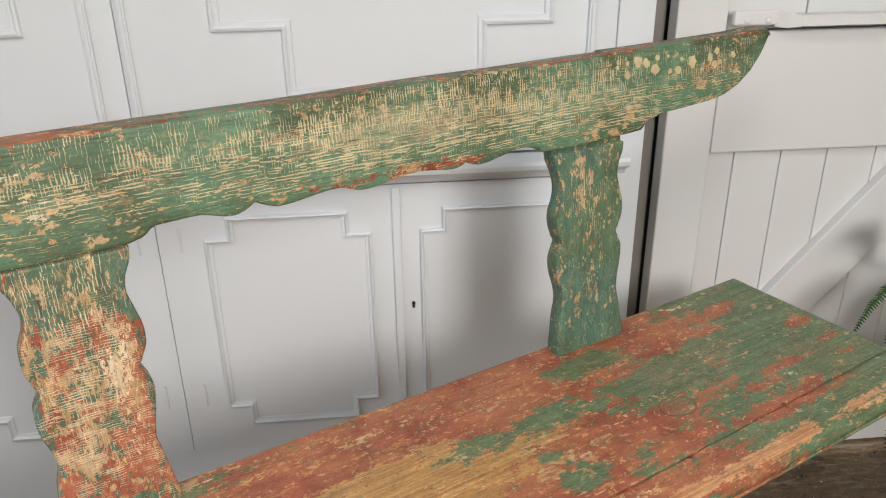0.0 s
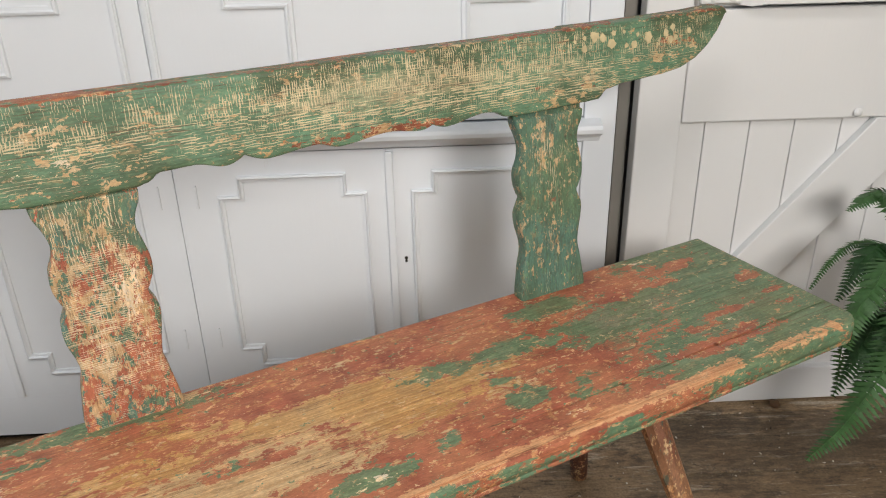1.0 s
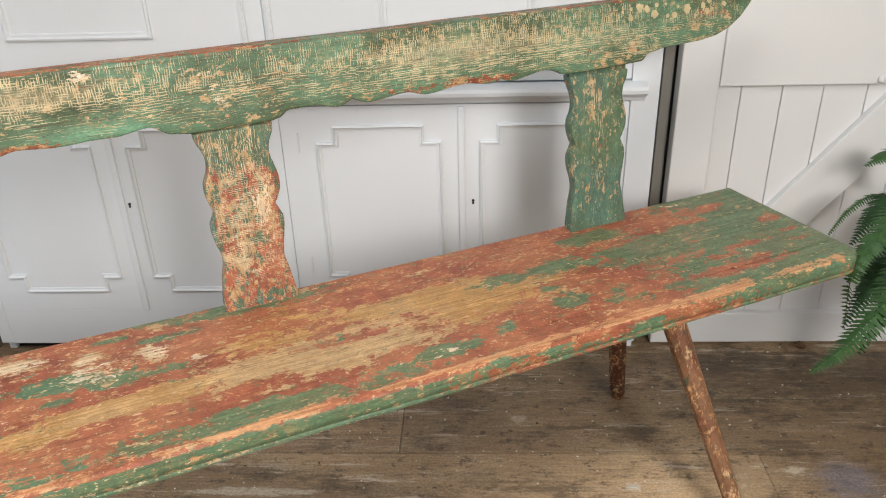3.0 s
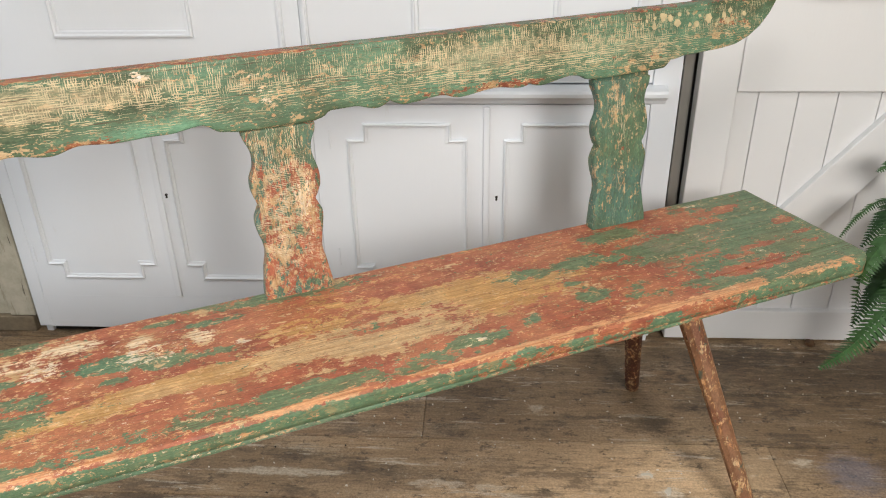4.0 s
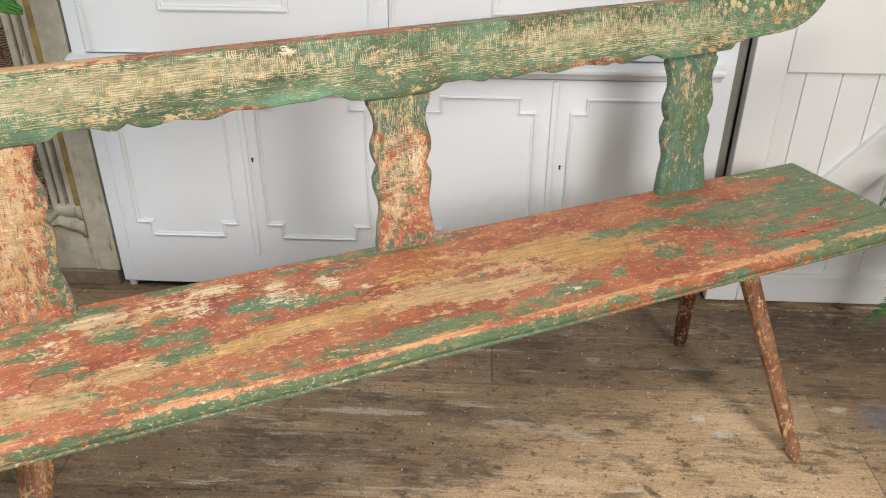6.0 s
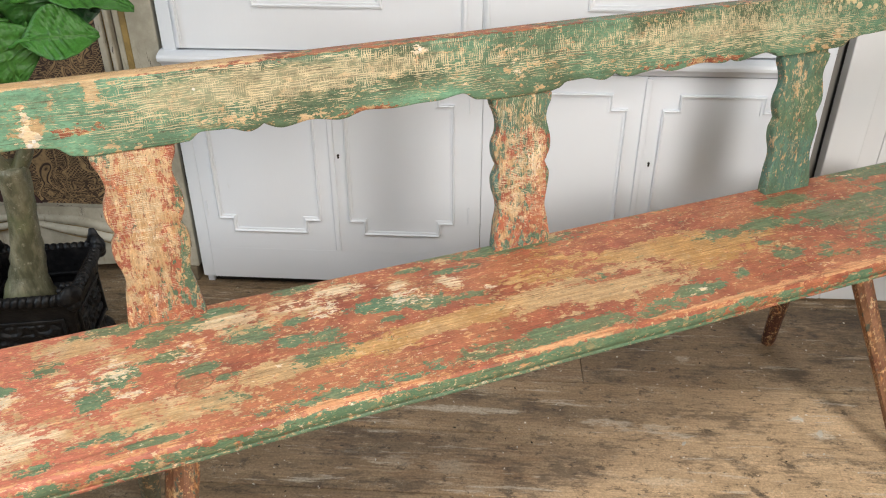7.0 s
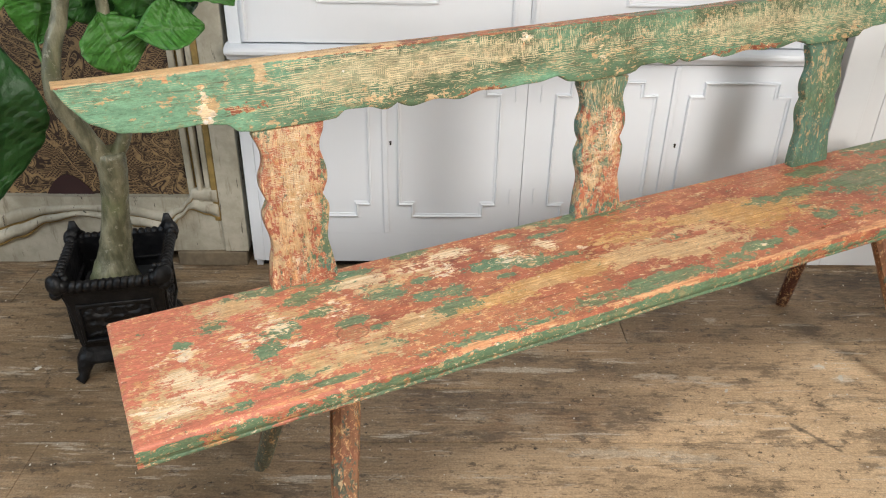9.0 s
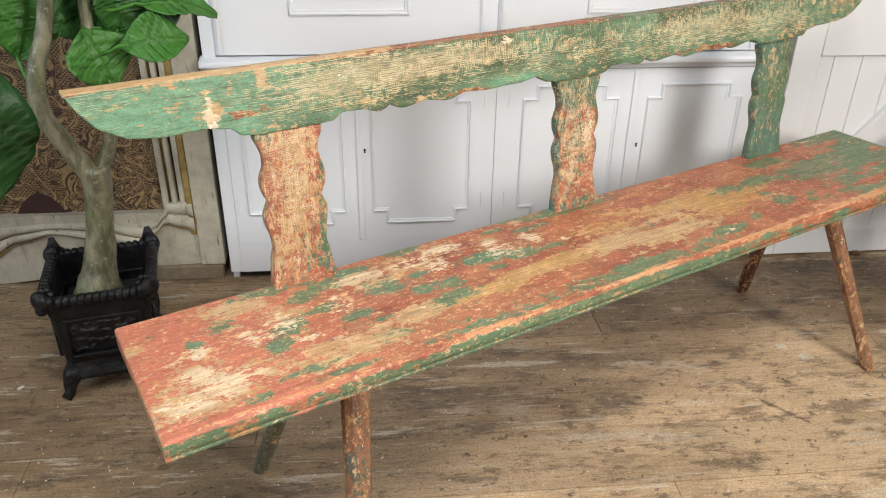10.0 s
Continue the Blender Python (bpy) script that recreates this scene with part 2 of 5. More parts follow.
    c = k.mix(k.op("MULTIPLY", dent, 0.6), c, (0.07, 0.045, 0.03))
    line = k.op("ABSOLUTE", k.op("SUBTRACT", k.noise(k.map(o, tuple(x * 0.55 for x in fibre), (1, 9, 4)), 14, 2, 0.5), 0.5))
    line = k.op("MULTIPLY", k.step(line, 0.003, 0.011, 1.0, 0.0), k.step(k.noise(k.map(o, stretch, (3, 3, 8)), 8, 3), 0.46, 0.56))
    c = k.mix(k.op("MULTIPLY", line, 0.75), c, (0.11, 0.06, 0.035))
    gr = k.step(k.op("ADD", k.noise(k.map(o, stretch, (2, 6, 6)), 30, 8, 0.7), k.op("MULTIPLY", grain, 0.25)), 0.40, 0.80, 1.18, 0.82)
    gr = k.op("MULTIPLY", gr, k.step(k.noise(k.map(o, stretch, (7, 3, 2)), 210, 4, 0.7), 0.32, 0.68, 0.84, 1.14))
    soil = k.step(k.op("ADD", patch((6, 2, 2), 11, 60, 0.9, 1.2), k.op("MULTIPLY", grain, 0.2)), 0.73, 0.87, 0.0, 0.22)
    c = k.mix(soil, c, (0.13, 0.075, 0.042))
    c = k.mix(1.0, c, gr, "MULTIPLY")
    h = k.op("ADD", k.op("MULTIPLY", gm, 0.5), k.op("ADD", k.op("MULTIPLY", rm, 0.35), k.op("MULTIPLY", grain, 0.7)))
    h = k.op("SUBTRACT", k.op("ADD", h, k.op("MULTIPLY", wm, 0.4)), k.op("ADD", k.op("MULTIPLY", cm, 0.4), k.op("ADD", dk, dent)))
    k.bump(h, 0.5, 0.0011)
    return k.done(c, k.step(grain, 0.3, 0.7, 0.40, 0.60), 0.0, 0.4)


RED, GREEN, CREAM, TEAL = (0.405, 0.122, 0.067), (0.130, 0.19, 0.095), (0.74, 0.66, 0.48), (0.088, 0.225, 0.13)
M_SEAT = old_paint("worn_seat_paint", (0.95, 2.3, 2.3), (180, 60), (180, 60), (RED, GREEN, CREAM, TEAL), ((0.640, -0.160, 0.46, 0.018), (-0.526, -0.163, 0.46, 0.018), (0.515, -0.072, 0.46, 0.009)))
M_RAIL = old_paint("crackled_rail_paint", (0.9, 2.6, 2.6), (310, 95), (300, 36), ((0.32, 0.095, 0.05), (0.046, 0.112, 0.058), (0.72, 0.62, 0.415), (0.155, 0.37, 0.235)))
M_SPLAT = old_paint("crackled_splat_paint", (2.6, 2.6, 0.9), (300, 70), (420, 60), ((0.42, 0.12, 0.07), (0.075, 0.165, 0.085), (0.78, 0.68, 0.50), (0.06, 0.20, 0.17)))
M_LEGD = old_paint("dark_leg_paint", (2.6, 2.6, 0.8), (150, 60), (150, 60), ((0.095, 0.030, 0.020), GREEN, CREAM, TEAL))
M_LEG = old_paint("worn_leg_paint", (2.6, 2.6, 0.8), (150, 60), (150, 60), ((0.235, 0.095, 0.055), (0.085, 0.105, 0.075), CREAM, (0.07, 0.115, 0.095)))


# pale floor smears, dark stains, painted shade: along, out, half length, half width, strength
SMEARS = ((0.332, 0.453, 0.125, 0.013, 0.9), (0.643, 0.475, 0.055, 0.011, 0.8), (0.73, 0.481, 0.05, 0.010, 0.7), (0.507, 0.723, 0.15, 0.016, 0.7), (0.644, 0.739, 0.10, 0.014, 0.7), (0.20, 0.611, 0.06, 0.013, 0.4),
          (0.313, 0.62, 0.045, 0.02, 0.35), (0.73, 0.633, 0.06, 0.011, 0.5), (1.077, 0.483, 0.024, 0.016, 1.0), (1.038, 0.438, 0.02, 0.012, 1.0), (0.84, 0.246, 0.016, 0.013, 0.7), (1.352, 0.395, 0.024, 0.014, 1.0))
# last row: dirty boards by the door with the fern's shade painted in
STAINS_AND_SHADE = ((0.513, 0.452, 0.28, 0.022, 0.5), (0.20, 0.565, 0.20, 0.035, 0.6), (0.575, 0.571, 0.08, 0.025, 0.5), (0.758, 0.42, 0.05, 0.026, 0.6), (0.515, 0.791, 0.05, 0.018, 0.6), (0.837, 0.583, 0.024, 0.006, 0.9),
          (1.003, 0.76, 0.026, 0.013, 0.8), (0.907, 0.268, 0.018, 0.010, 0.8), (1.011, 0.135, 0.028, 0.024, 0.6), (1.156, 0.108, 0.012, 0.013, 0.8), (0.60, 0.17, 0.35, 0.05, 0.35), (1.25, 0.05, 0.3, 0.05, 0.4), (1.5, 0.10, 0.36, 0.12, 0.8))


def floor_wood():
    k = Mat("worn_floorboard")
    p0 = k.map(k.pos(), (1, 1, 1), (0.3875, -0.5610, 0), (0, 0, radians(-ANG)))
    rnd = k.rand()
    off = k.t.nodes.new("ShaderNodeCombineXYZ")
    k.set(off.inputs[0], k.op("MULTIPLY", rnd, 37.0))
    k.set(off.inputs[2], k.op("MULTIPLY", rnd, 11.0))
    p = k.vec("ADD", p0, off.outputs[0])
    u, n = k.xyz(p0)[0], k.op("MULTIPLY", k.xyz(p0)[1], -1.0)
    grain = k.noise(k.map(p, (2.0, 40, 40)), 3, 7, 0.68, 0.8)
    hair = k.noise(k.map(p, (5.0, 160, 160)), 3, 4, 0.6, 0.3)
    ring = k.wave(k.map(k.warp(p, 3, 0.05), (0.6, 22, 1)), 3, 6, 3)
    big = k.noise(k.map(p0, (0.7, 2.2, 1)), 2.3, 5, 0.6)
    mid = k.noise(k.map(p0, (0.7, 3.4, 1), (5, 2, 1)), 6, 6, 0.65)
    c = k.mix(k.step(grain, 0.30, 0.72), (0.19, 0.125, 0.073), (0.34, 0.24, 0.148))
    c = k.mix(k.op("MULTIPLY", k.step(ring, 0.6, 0.95), 0.45), c, (0.17, 0.095, 0.047))
    c = k.mix(k.op("MULTIPLY", rnd, 0.4), c, (0.40, 0.275, 0.155))
    # grey bloom of old limewash, trodden wood mixed with painted light, dark dirt
    c = k.mix(k.step(mid, 0.47, 0.62, 0.0, 0.3), c, k.mix(grain, (0.25, 0.205, 0.15), (0.42, 0.36, 0.27)))
    # out: warm wood away from the wall, window light and fern shade painted in
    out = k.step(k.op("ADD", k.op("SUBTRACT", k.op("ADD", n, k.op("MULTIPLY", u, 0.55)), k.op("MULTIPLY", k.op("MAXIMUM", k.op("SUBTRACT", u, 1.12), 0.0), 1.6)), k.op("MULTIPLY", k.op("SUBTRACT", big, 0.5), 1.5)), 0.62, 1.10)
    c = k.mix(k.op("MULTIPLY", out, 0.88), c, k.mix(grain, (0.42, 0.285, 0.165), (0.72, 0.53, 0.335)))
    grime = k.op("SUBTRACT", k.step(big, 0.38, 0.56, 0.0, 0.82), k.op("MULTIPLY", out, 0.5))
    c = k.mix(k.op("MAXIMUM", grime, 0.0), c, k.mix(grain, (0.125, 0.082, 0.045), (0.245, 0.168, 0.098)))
    st = k.noise(k.map(p0, (0.7, 2.2, 1), (2, 8, 1)), 7, 9, 0.78)
    c = k.mix(k.step(st, 0.50, 0.60, 0.0, 0.66), c, (0.07, 0.05, 0.034))
    smut = k.noise(k.map(p0, (1.0, 1.5, 1), (4, 6, 2)), 24, 9, 0.78)
    c = k.mix(k.step(smut, 0.555, 0.61, 0.0, 0.75), c, (0.065, 0.047, 0.032))
    wash = k.noise(k.map(p0, (1.0, 2.6, 1), (7, 5, 2)), 15, 9, 0.74)
    c = k.mix(k.step(wash, 0.58, 0.66, 0.0, 0.5), c, (0.47, 0.385, 0.285))
    fine = k.noise(k.map(p0, (0.8, 16.0, 1), (3, 3, 1)), 16, 7, 0.72)
    c = k.mix(k.step(fine, 0.55, 0.62, 0.0, 0.4), c, (0.08, 0.056, 0.037))
    sm = k.noise(k.map(p0, (0.6, 5.0, 1), (9, 1, 1)), 7, 9, 0.74)
    c = k.mix(k.step(sm, 0.57, 0.62, 0.0, 0.6), c, (0.50, 0.44, 0.355))
    edge = k.noise(k.map(p0, (1, 3, 1), (1, 1, 5)), 26, 6, 0.7)
    for rows, tint in ((STAINS_AND_SHADE, (0.055, 0.040, 0.028)), (SMEARS, (0.55, 0.475, 0.37))):
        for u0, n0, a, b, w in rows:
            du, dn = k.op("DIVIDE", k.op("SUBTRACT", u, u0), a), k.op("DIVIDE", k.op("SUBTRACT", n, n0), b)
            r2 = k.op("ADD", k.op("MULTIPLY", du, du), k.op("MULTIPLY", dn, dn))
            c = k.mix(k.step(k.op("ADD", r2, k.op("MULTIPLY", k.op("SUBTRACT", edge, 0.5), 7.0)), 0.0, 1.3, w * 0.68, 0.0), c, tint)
    # a dragged diagonal scuff, and a trace of blue
    ds = k.op("ABSOLUTE", k.op("SUBTRACT", k.op("SUBTRACT", n, 0.634), k.op("MULTIPLY", k.op("SUBTRACT", u, 0.892), 1.145)))
    dl = k.step(k.op("ABSOLUTE", k.op("SUBTRACT", u, 0.930)), 0.036, 0.042, 1.0, 0.0)
    c = k.mix(k.op("MULTIPLY", k.op("MULTIPLY", k.step(k.op("ADD", ds, k.op("MULTIPLY", k.op("SUBTRACT", edge, 0.5), 0.06)), 0.002, 0.010, 1.0, 0.0), dl), 0.7), c, (0.075, 0.058, 0.045))
    bl = k.vec("DISTANCE", p0, (1.444, -0.42, 0.0))
    c = k.mix(k.step(k.op("ADD", bl, k.op("MULTIPLY", k.op("SUBTRACT", edge, 0.5), 0.12)), 0.02, 0.08, 0.35, 0.0), c, (0.15, 0.19, 0.30))
    scr = k.op("ABSOLUTE", k.op("SUBTRACT", k.noise(k.map(p0, (6, 6, 1), (1, 2, 3), (0, 0, 0.9)), 5, 4, 0.6), 0.5))
    c = k.mix(k.op("MULTIPLY", k.step(scr, 0.001, 0.004, 1.0, 0.0), k.step(mid, 0.52, 0.6, 0.0, 0.5)), c, (0.50, 0.46, 0.38))
    d, r = k.cell(k.warp(k.warp(p0, 90, 0.008), 260, 0.004), 60)
    sp = k.op("MULTIPLY", k.step(d, 0.10, 0.16, 1.0, 0.0), k.step(r, 0.90, 0.91))
    c = k.mix(k.op("MULTIPLY", sp, 0.85), c, (0.66, 0.61, 0.52))
    d2, r2 = k.cell(k.map(k.warp(k.warp(p0, 50, 0.02), 200, 0.005), (1, 1.7, 1), (4, 4, 0)), 34)
    dk = k.op("MULTIPLY", k.step(d2, 0.10, 0.2, 1.0, 0.0), k.step(r2, 0.90, 0.92))
    c = k.mix(k.op("MULTIPLY", dk, 0.85), c, (0.04, 0.03, 0.022))
    c = k.mix(1.0, c, k.op("MULTIPLY", k.step(hair, 0.3, 0.7, 0.91, 1.08), k.step(k.noise(p0, 200, 5, 0.75), 0.3, 0.7, 0.74, 1.28)), "MULTIPLY")
    c = k.mix(1.0, c, k.step(k.op("FRACT", k.op("MULTIPLY", rnd, 7.3)), 0.0, 1.0, 0.88, 1.28), "MULTIPLY")
    k.bump(k.op("ADD", grain, k.op("MULTIPLY", k.op("ADD", mid, hair), 0.5)), 0.4, 0.0014)
    return k.done(c, k.step(mid, 0.3, 0.7, 0.42, 0.62), 0.0, 0.4)


def plain(name, colour, rough=0.6, metal=0.0, var=0.2, scale=20, bump=0.2):
    k = Mat(name)
    o = k.pos()
    n = k.noise(o, scale, 5, 0.6)
    c = k.mix(k.step(n, 0.3, 0.7), colour, tuple(x * (1 - var) for x in colour))
    k.bump(k.noise(o, scale * 6, 4), bump, 0.001)
    return k.done(c, rough, metal)


def distressed_white():
    k = Mat("distressed_cream_paint")
    p = k.map(k.pos(), (1, 1, 1), (0, 0, 0), (0, 0, radians(-ANG)))
    n = k.noise(p, 9, 6, 0.65)
    up = k.noise(k.map(p, (9, 9, 1.2)), 4, 6, 0.7)
    c = k.mix(k.step(n, 0.3, 0.7), (0.52, 0.48, 0.385), (0.31, 0.28, 0.21))
    c = k.mix(k.step(up, 0.55, 0.68, 0.0, 0.7), c, (0.20, 0.16, 0.105))
    c = k.mix(k.step(k.noise(k.map(p, (14, 14, 1.6), (3, 1, 2)), 4, 5, 0.7), 0.62, 0.66), c, (0.05, 0.04, 0.03))
    k.bump(up, 0.3, 0.002)
    return k.done(c, 0.6)


def lace_cloth():
    k = Mat("gold_lace_on_brown_cloth")
    p = k.map(k.pos(), (1, 1, 1), (0, 0, 0), (0, 0, radians(-ANG)))
    ground = k.mix(k.noise(p, 5, 4), (0.048, 0.023, 0.012), (0.024, 0.012, 0.008))
    m = k.map(p, (1.0, 0.0, 0.9))
    x, z = k.xyz(p)[0], k.xyz(p)[2]
    n1 = k.noise(m, 8.0, 1.5, 0.45, 0.9)
    n2 = k.noise(k.map(m, (1, 1, 1), (3, 0, 7)), 17.0, 2.0, 0.5, 1.3)
    # flowing bands edged with cord, filled with fine ribs, net or leaf scrolls
    ribs = k.step(k.op("SINE", k.op("MULTIPLY", n1, 330.0)), -0.1, 0.5)
    cords = k.step(k.op("SINE", k.op("MULTIPLY", n1, 52.0)), 0.80, 0.93)
    net = k.step(k.op("MAXIMUM", k.op("SINE", k.op("MULTIPLY", k.op("ADD", x, z), 620.0)), k.op("SINE", k.op("MULTIPLY", k.op("SUBTRACT", x, z), 620.0))), 0.35, 0.75)
    rows = k.step(k.op("SINE", k.op("MULTIPLY", k.op("ADD", z, k.op("MULTIPLY", n2, 0.03)), 1300.0)), -0.2, 0.5)
    scroll = k.step(k.op("ABSOLUTE", k.op("SUBTRACT", n2, 0.5)), 0.018, 0.034, 1.0, 0.0)
    curl = k.step(k.op("SINE", k.op("MULTIPLY", n2, 70.0)), 0.2, 0.6)
    kind = k.op("FRACT", k.op("MULTIPLY", n1, 8.3))
    field = k.mix(k.step(kind, 0.32, 0.34), ribs, k.mix(k.step(kind, 0.55, 0.57), net, k.mix(k.step(kind, 0.8, 0.82), rows, k.op("MAXIMUM", scroll, k.op("MULTIPLY", curl, 0.6)))))
    g = k.op("MAXIMUM", cords, k.op("MULTIPLY", field, 0.85))
    dark = k.step(k.noise(k.map(m, (1, 1, 1), (8, 0, 2)), 21.0, 2.0, 0.5, 1.8), 0.63, 0.66)
    g = k.op("MULTIPLY", g, k.op("SUBTRACT", 1.0, k.op("MULTIPLY", dark, 0.85)))
    g = k.op("MULTIPLY", g, k.step(k.noise(p, 130, 4), 0.25, 0.6, 0.5, 1.0))
    gold = k.mix(k.noise(p, 12, 3), (0.47, 0.31, 0.145), (0.27, 0.17, 0.078))
    c = k.mix(k.op("MULTIPLY", g, 0.95), ground, gold)
    k.bump(g, 0.4, 0.001)
    return k.done(c, 0.65)


def cast_iron():
    k = Mat("black_cast_resin")
    o = k.pos()
    n = k.noise(o, 30, 5, 0.65)
    c = k.mix(k.step(n, 0.45, 0.75), (0.005, 0.005, 0.006), (0.019, 0.018, 0.018))
    k.bump(k.op("ADD", k.noise(o, 85, 4), k.vor(k.warp(o, 30, 0.03), 55, "SMOOTH_F1")), 0.6, 0.004)
    return k.done(c, 0.46, 0.0, 0.3)


def leaf_mat(name, a, b, rough, vein):
    k = Mat(name)
    o = k.obj()
    n = k.noise(o, 22, 5, 0.6)
    v = k.attr("vein")
    c = k.mix(n, a, b)
    c = k.mix(k.op("MULTIPLY", k.step(v, 0.15, 0.6, 0.0, 1.0), 0.45), c, tuple(x * 0.45 for x in a))
    c = k.mix(k.op("MULTIPLY", k.step(v, 0.6, 0.95), vein), c, (b[0] * 2.2, b[1] * 1.7, b[2] * 1.8))
    c = k.mix(k.op("MULTIPLY", k.island(), 0.3), c, tuple(x * 0.5 for x in a))
    c = k.mix(1.0, c, k.step(k.noise(o, 160, 4), 0.3, 0.7, 0.85, 1.15), "MULTIPLY")
    k.bump(k.op("ADD", v, k.op("MULTIPLY", k.noise(o, 140, 3), 0.4)), 0.8, 0.004)
    return k.done(c, rough, 0.0, 0.35)


def bark():
    k = Mat("grey_green_bark")
    o = k.pos()
    n = k.noise(k.map(o, (1, 1, 0.35)), 42, 6, 0.65)
    c = k.mix(k.step(n, 0.35, 0.7), (0.075, 0.075, 0.042), (0.25, 0.235, 0.155))
    c = k.mix(k.step(k.noise(o, 11, 3), 0.5, 0.7, 0, 0.6), c, (0.12, 0.14, 0.06))
    c = k.mix(k.step(k.noise(o, 70, 5, 0.7), 0.60, 0.66, 0, 0.6), c, (0.34, 0.325, 0.25))
    k.bump(n, 1.0, 0.006)
    return k.done(c, 0.42)


M_WHITE = white_paint("white_gloss_paint", (0.72, 0.745, 0.785))
M_WHITE2 = white_paint("warm_white_paint", (0.70, 0.70, 0.705), 0.45)
M_WALL = white_paint("grey_wall_paint", (0.20, 0.188, 0.17), 0.2)
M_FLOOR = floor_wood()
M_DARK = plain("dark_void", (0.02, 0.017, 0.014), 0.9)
M_SUB = plain("dirt_between_boards", (0.022, 0.016, 0.011), 0.95)
M_ARM = distressed_white()
M_OCHRE = plain("ochre_paint_line", (0.36, 0.24, 0.075), 0.6, 0, 0.5, 25)
M_LACE = lace_cloth()
M_POT = cast_iron()
M_SOIL = plain("black_pot_inside", (0.008, 0.008, 0.009), 0.8)
M_BARK = bark()
M_LEAF = leaf_mat("fiddle_leaf_green", (0.044, 0.162, 0.024), (0.070, 0.225, 0.036), 0.46, 0.25)
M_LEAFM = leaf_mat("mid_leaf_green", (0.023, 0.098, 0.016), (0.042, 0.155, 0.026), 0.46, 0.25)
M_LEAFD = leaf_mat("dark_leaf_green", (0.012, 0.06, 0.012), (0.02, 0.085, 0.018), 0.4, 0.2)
M_FERN = leaf_mat("fern_green", (0.028, 0.078, 0.022), (0.060, 0.145, 0.045), 0.5, 0.2)
M_FERND = leaf_mat("shaded_fern_green", (0.014, 0.05, 0.014), (0.024, 0.078, 0.02), 0.5, 0.2)
M_TERRA = plain("terracotta", (0.30, 0.13, 0.07), 0.8)
M_STONE = plain("plinth_wood", (0.22, 0.17, 0.11), 0.7, 0, 0.4, 30)
M_BRASS = plain("old_brass", (0.30, 0.20, 0.09), 0.4, 0.8)
M_CHIP = plain("pale_paint_chip", (0.62, 0.58, 0.5), 0.7)


# ---- mesh tools ----
def thing(name, label, category, m=None, group="", kind=""):
    ob = new(name)
    ob.empty_display_size = 0.05
    if m is not None:
        ob.matrix_world = m
    return tagged(ob, label, category, group, kind)


def mesh(name, bm, mat, smooth=False):
    me = bpy.data.meshes.new(name)
    bmesh.ops.recalc_face_normals(bm, faces=bm.faces)
    bm.to_mesh(me)
    bm.free()
    me.materials.append(mat)
    if smooth:
        me.shade_smooth()
    return me


def part(name, bm, mat, parent, label="", smooth=False, at=None):
    ob = new(name, mesh(name, bm, mat, smooth))
    ob.parent = parent
    if at is not None:
        ob.location = at
    return tagged(ob, label)


def bx(bm, x0, x1, y0, y1, z0, z1, bevel=0.0, seg=2):
    r = bmesh.ops.create_cube(bm, size=1)
    for v in r["verts"]:
        v.co = Vector((x0 + (v.co.x + 0.5) * (x1 - x0), y0 + (v.co.y + 0.5) * (y1 - y0), z0 + (v.co.z + 0.5) * (z1 - z0)))
    if bevel:
        es = list({e for v in r["verts"] for e in v.link_edges})
        bmesh.ops.bevel(bm, geom=es, offset=bevel, segments=seg, affect="EDGES", profile=0.5)
    return bm


def box(x0, x1, y0, y1, z0, z1, bevel=0.0):
    return bx(bmesh.new(), x0, x1, y0, y1, z0, z1, bevel)


def loft(loops, cap=True, closed=True):
    """A skin over loops of equal length."""
    bm = bmesh.new()
    rows = [[bm.verts.new(p) for p in loop] for loop in loops]
    n = len(rows[0])
    for a, b in zip(rows, rows[1:]):
        for i in range(n if closed else n - 1):
            j = (i + 1) % n
            bm.faces.new((a[i], a[j], b[j], b[i]))
    if cap:
        bm.faces.new(rows[0][::-1])
        bm.faces.new(rows[-1])
    return bm


def tube(points, radii, n=12, wob=0.0, seed=0):
    rnd = random.Random(seed)
    loops = []
    pts = [Vector(p) for p in points]
    for i, p in enumerate(pts):
        d = (pts[min(i + 1, len(pts) - 1)] - pts[max(i - 1, 0)]).normalized()
        a = d.cross(Vector((0, 1, 0.1))).normalized()
        b = d.cross(a)
        loops.append([p + (a * math.cos(2 * math.pi * j / n) + b * math.sin(2 * math.pi * j / n)) * radii[i] * (1 + wob * (rnd.random() - 0.5)) for j in range(n)])
    return loft(loops)


def curve_pts(points, steps):
    """A smooth line through points."""
    p = [Vector(q) for q in points]
    p = [2 * p[0] - p[1]] + p + [2 * p[-1] - p[-2]]
    out = []
    for i in range(1, len(p) - 2):
        for s in range(steps):
            t = s / steps
            out.append(0.5 * (2 * p[i] + (p[i + 1] - p[i - 1]) * t + (2 * p[i - 1] - 5 * p[i] + 4 * p[i + 1] - p[i + 2]) * t * t + (3 * p[i] - p[i - 1] - 3 * p[i + 1] + p[i + 2]) * t ** 3))
    out.append(p[-2])
    return out


def ring_moulding(poly, prof, y):
    """A moulding along a closed square-cornered outline in x and z, proud of the plane y; prof: (inwards, proud)."""
    n = len(poly)
    area = sum(poly[i][0] * poly[(i + 1) % n][1] - poly[(i + 1) % n][0] * poly[i][1] for i in range(n))
    sgn = 1 if area > 0 else -1
    loops = []
    for d, h in prof:
        loop = []
        for i in range(n):
            a, b, c = Vector(poly[i - 1]), Vector(poly[i]), Vector(poly[(i + 1) % n])
            e, g = (b - a).normalized(), (c - b).normalized()
            m = (Vector((-e.y, e.x)) + Vector((-g.y, g.x))) * sgn
            q = b + m * d
            loop.append((q.x, y - h, q.y))
        loops.append(loop)
    return loft(loops, cap=False)


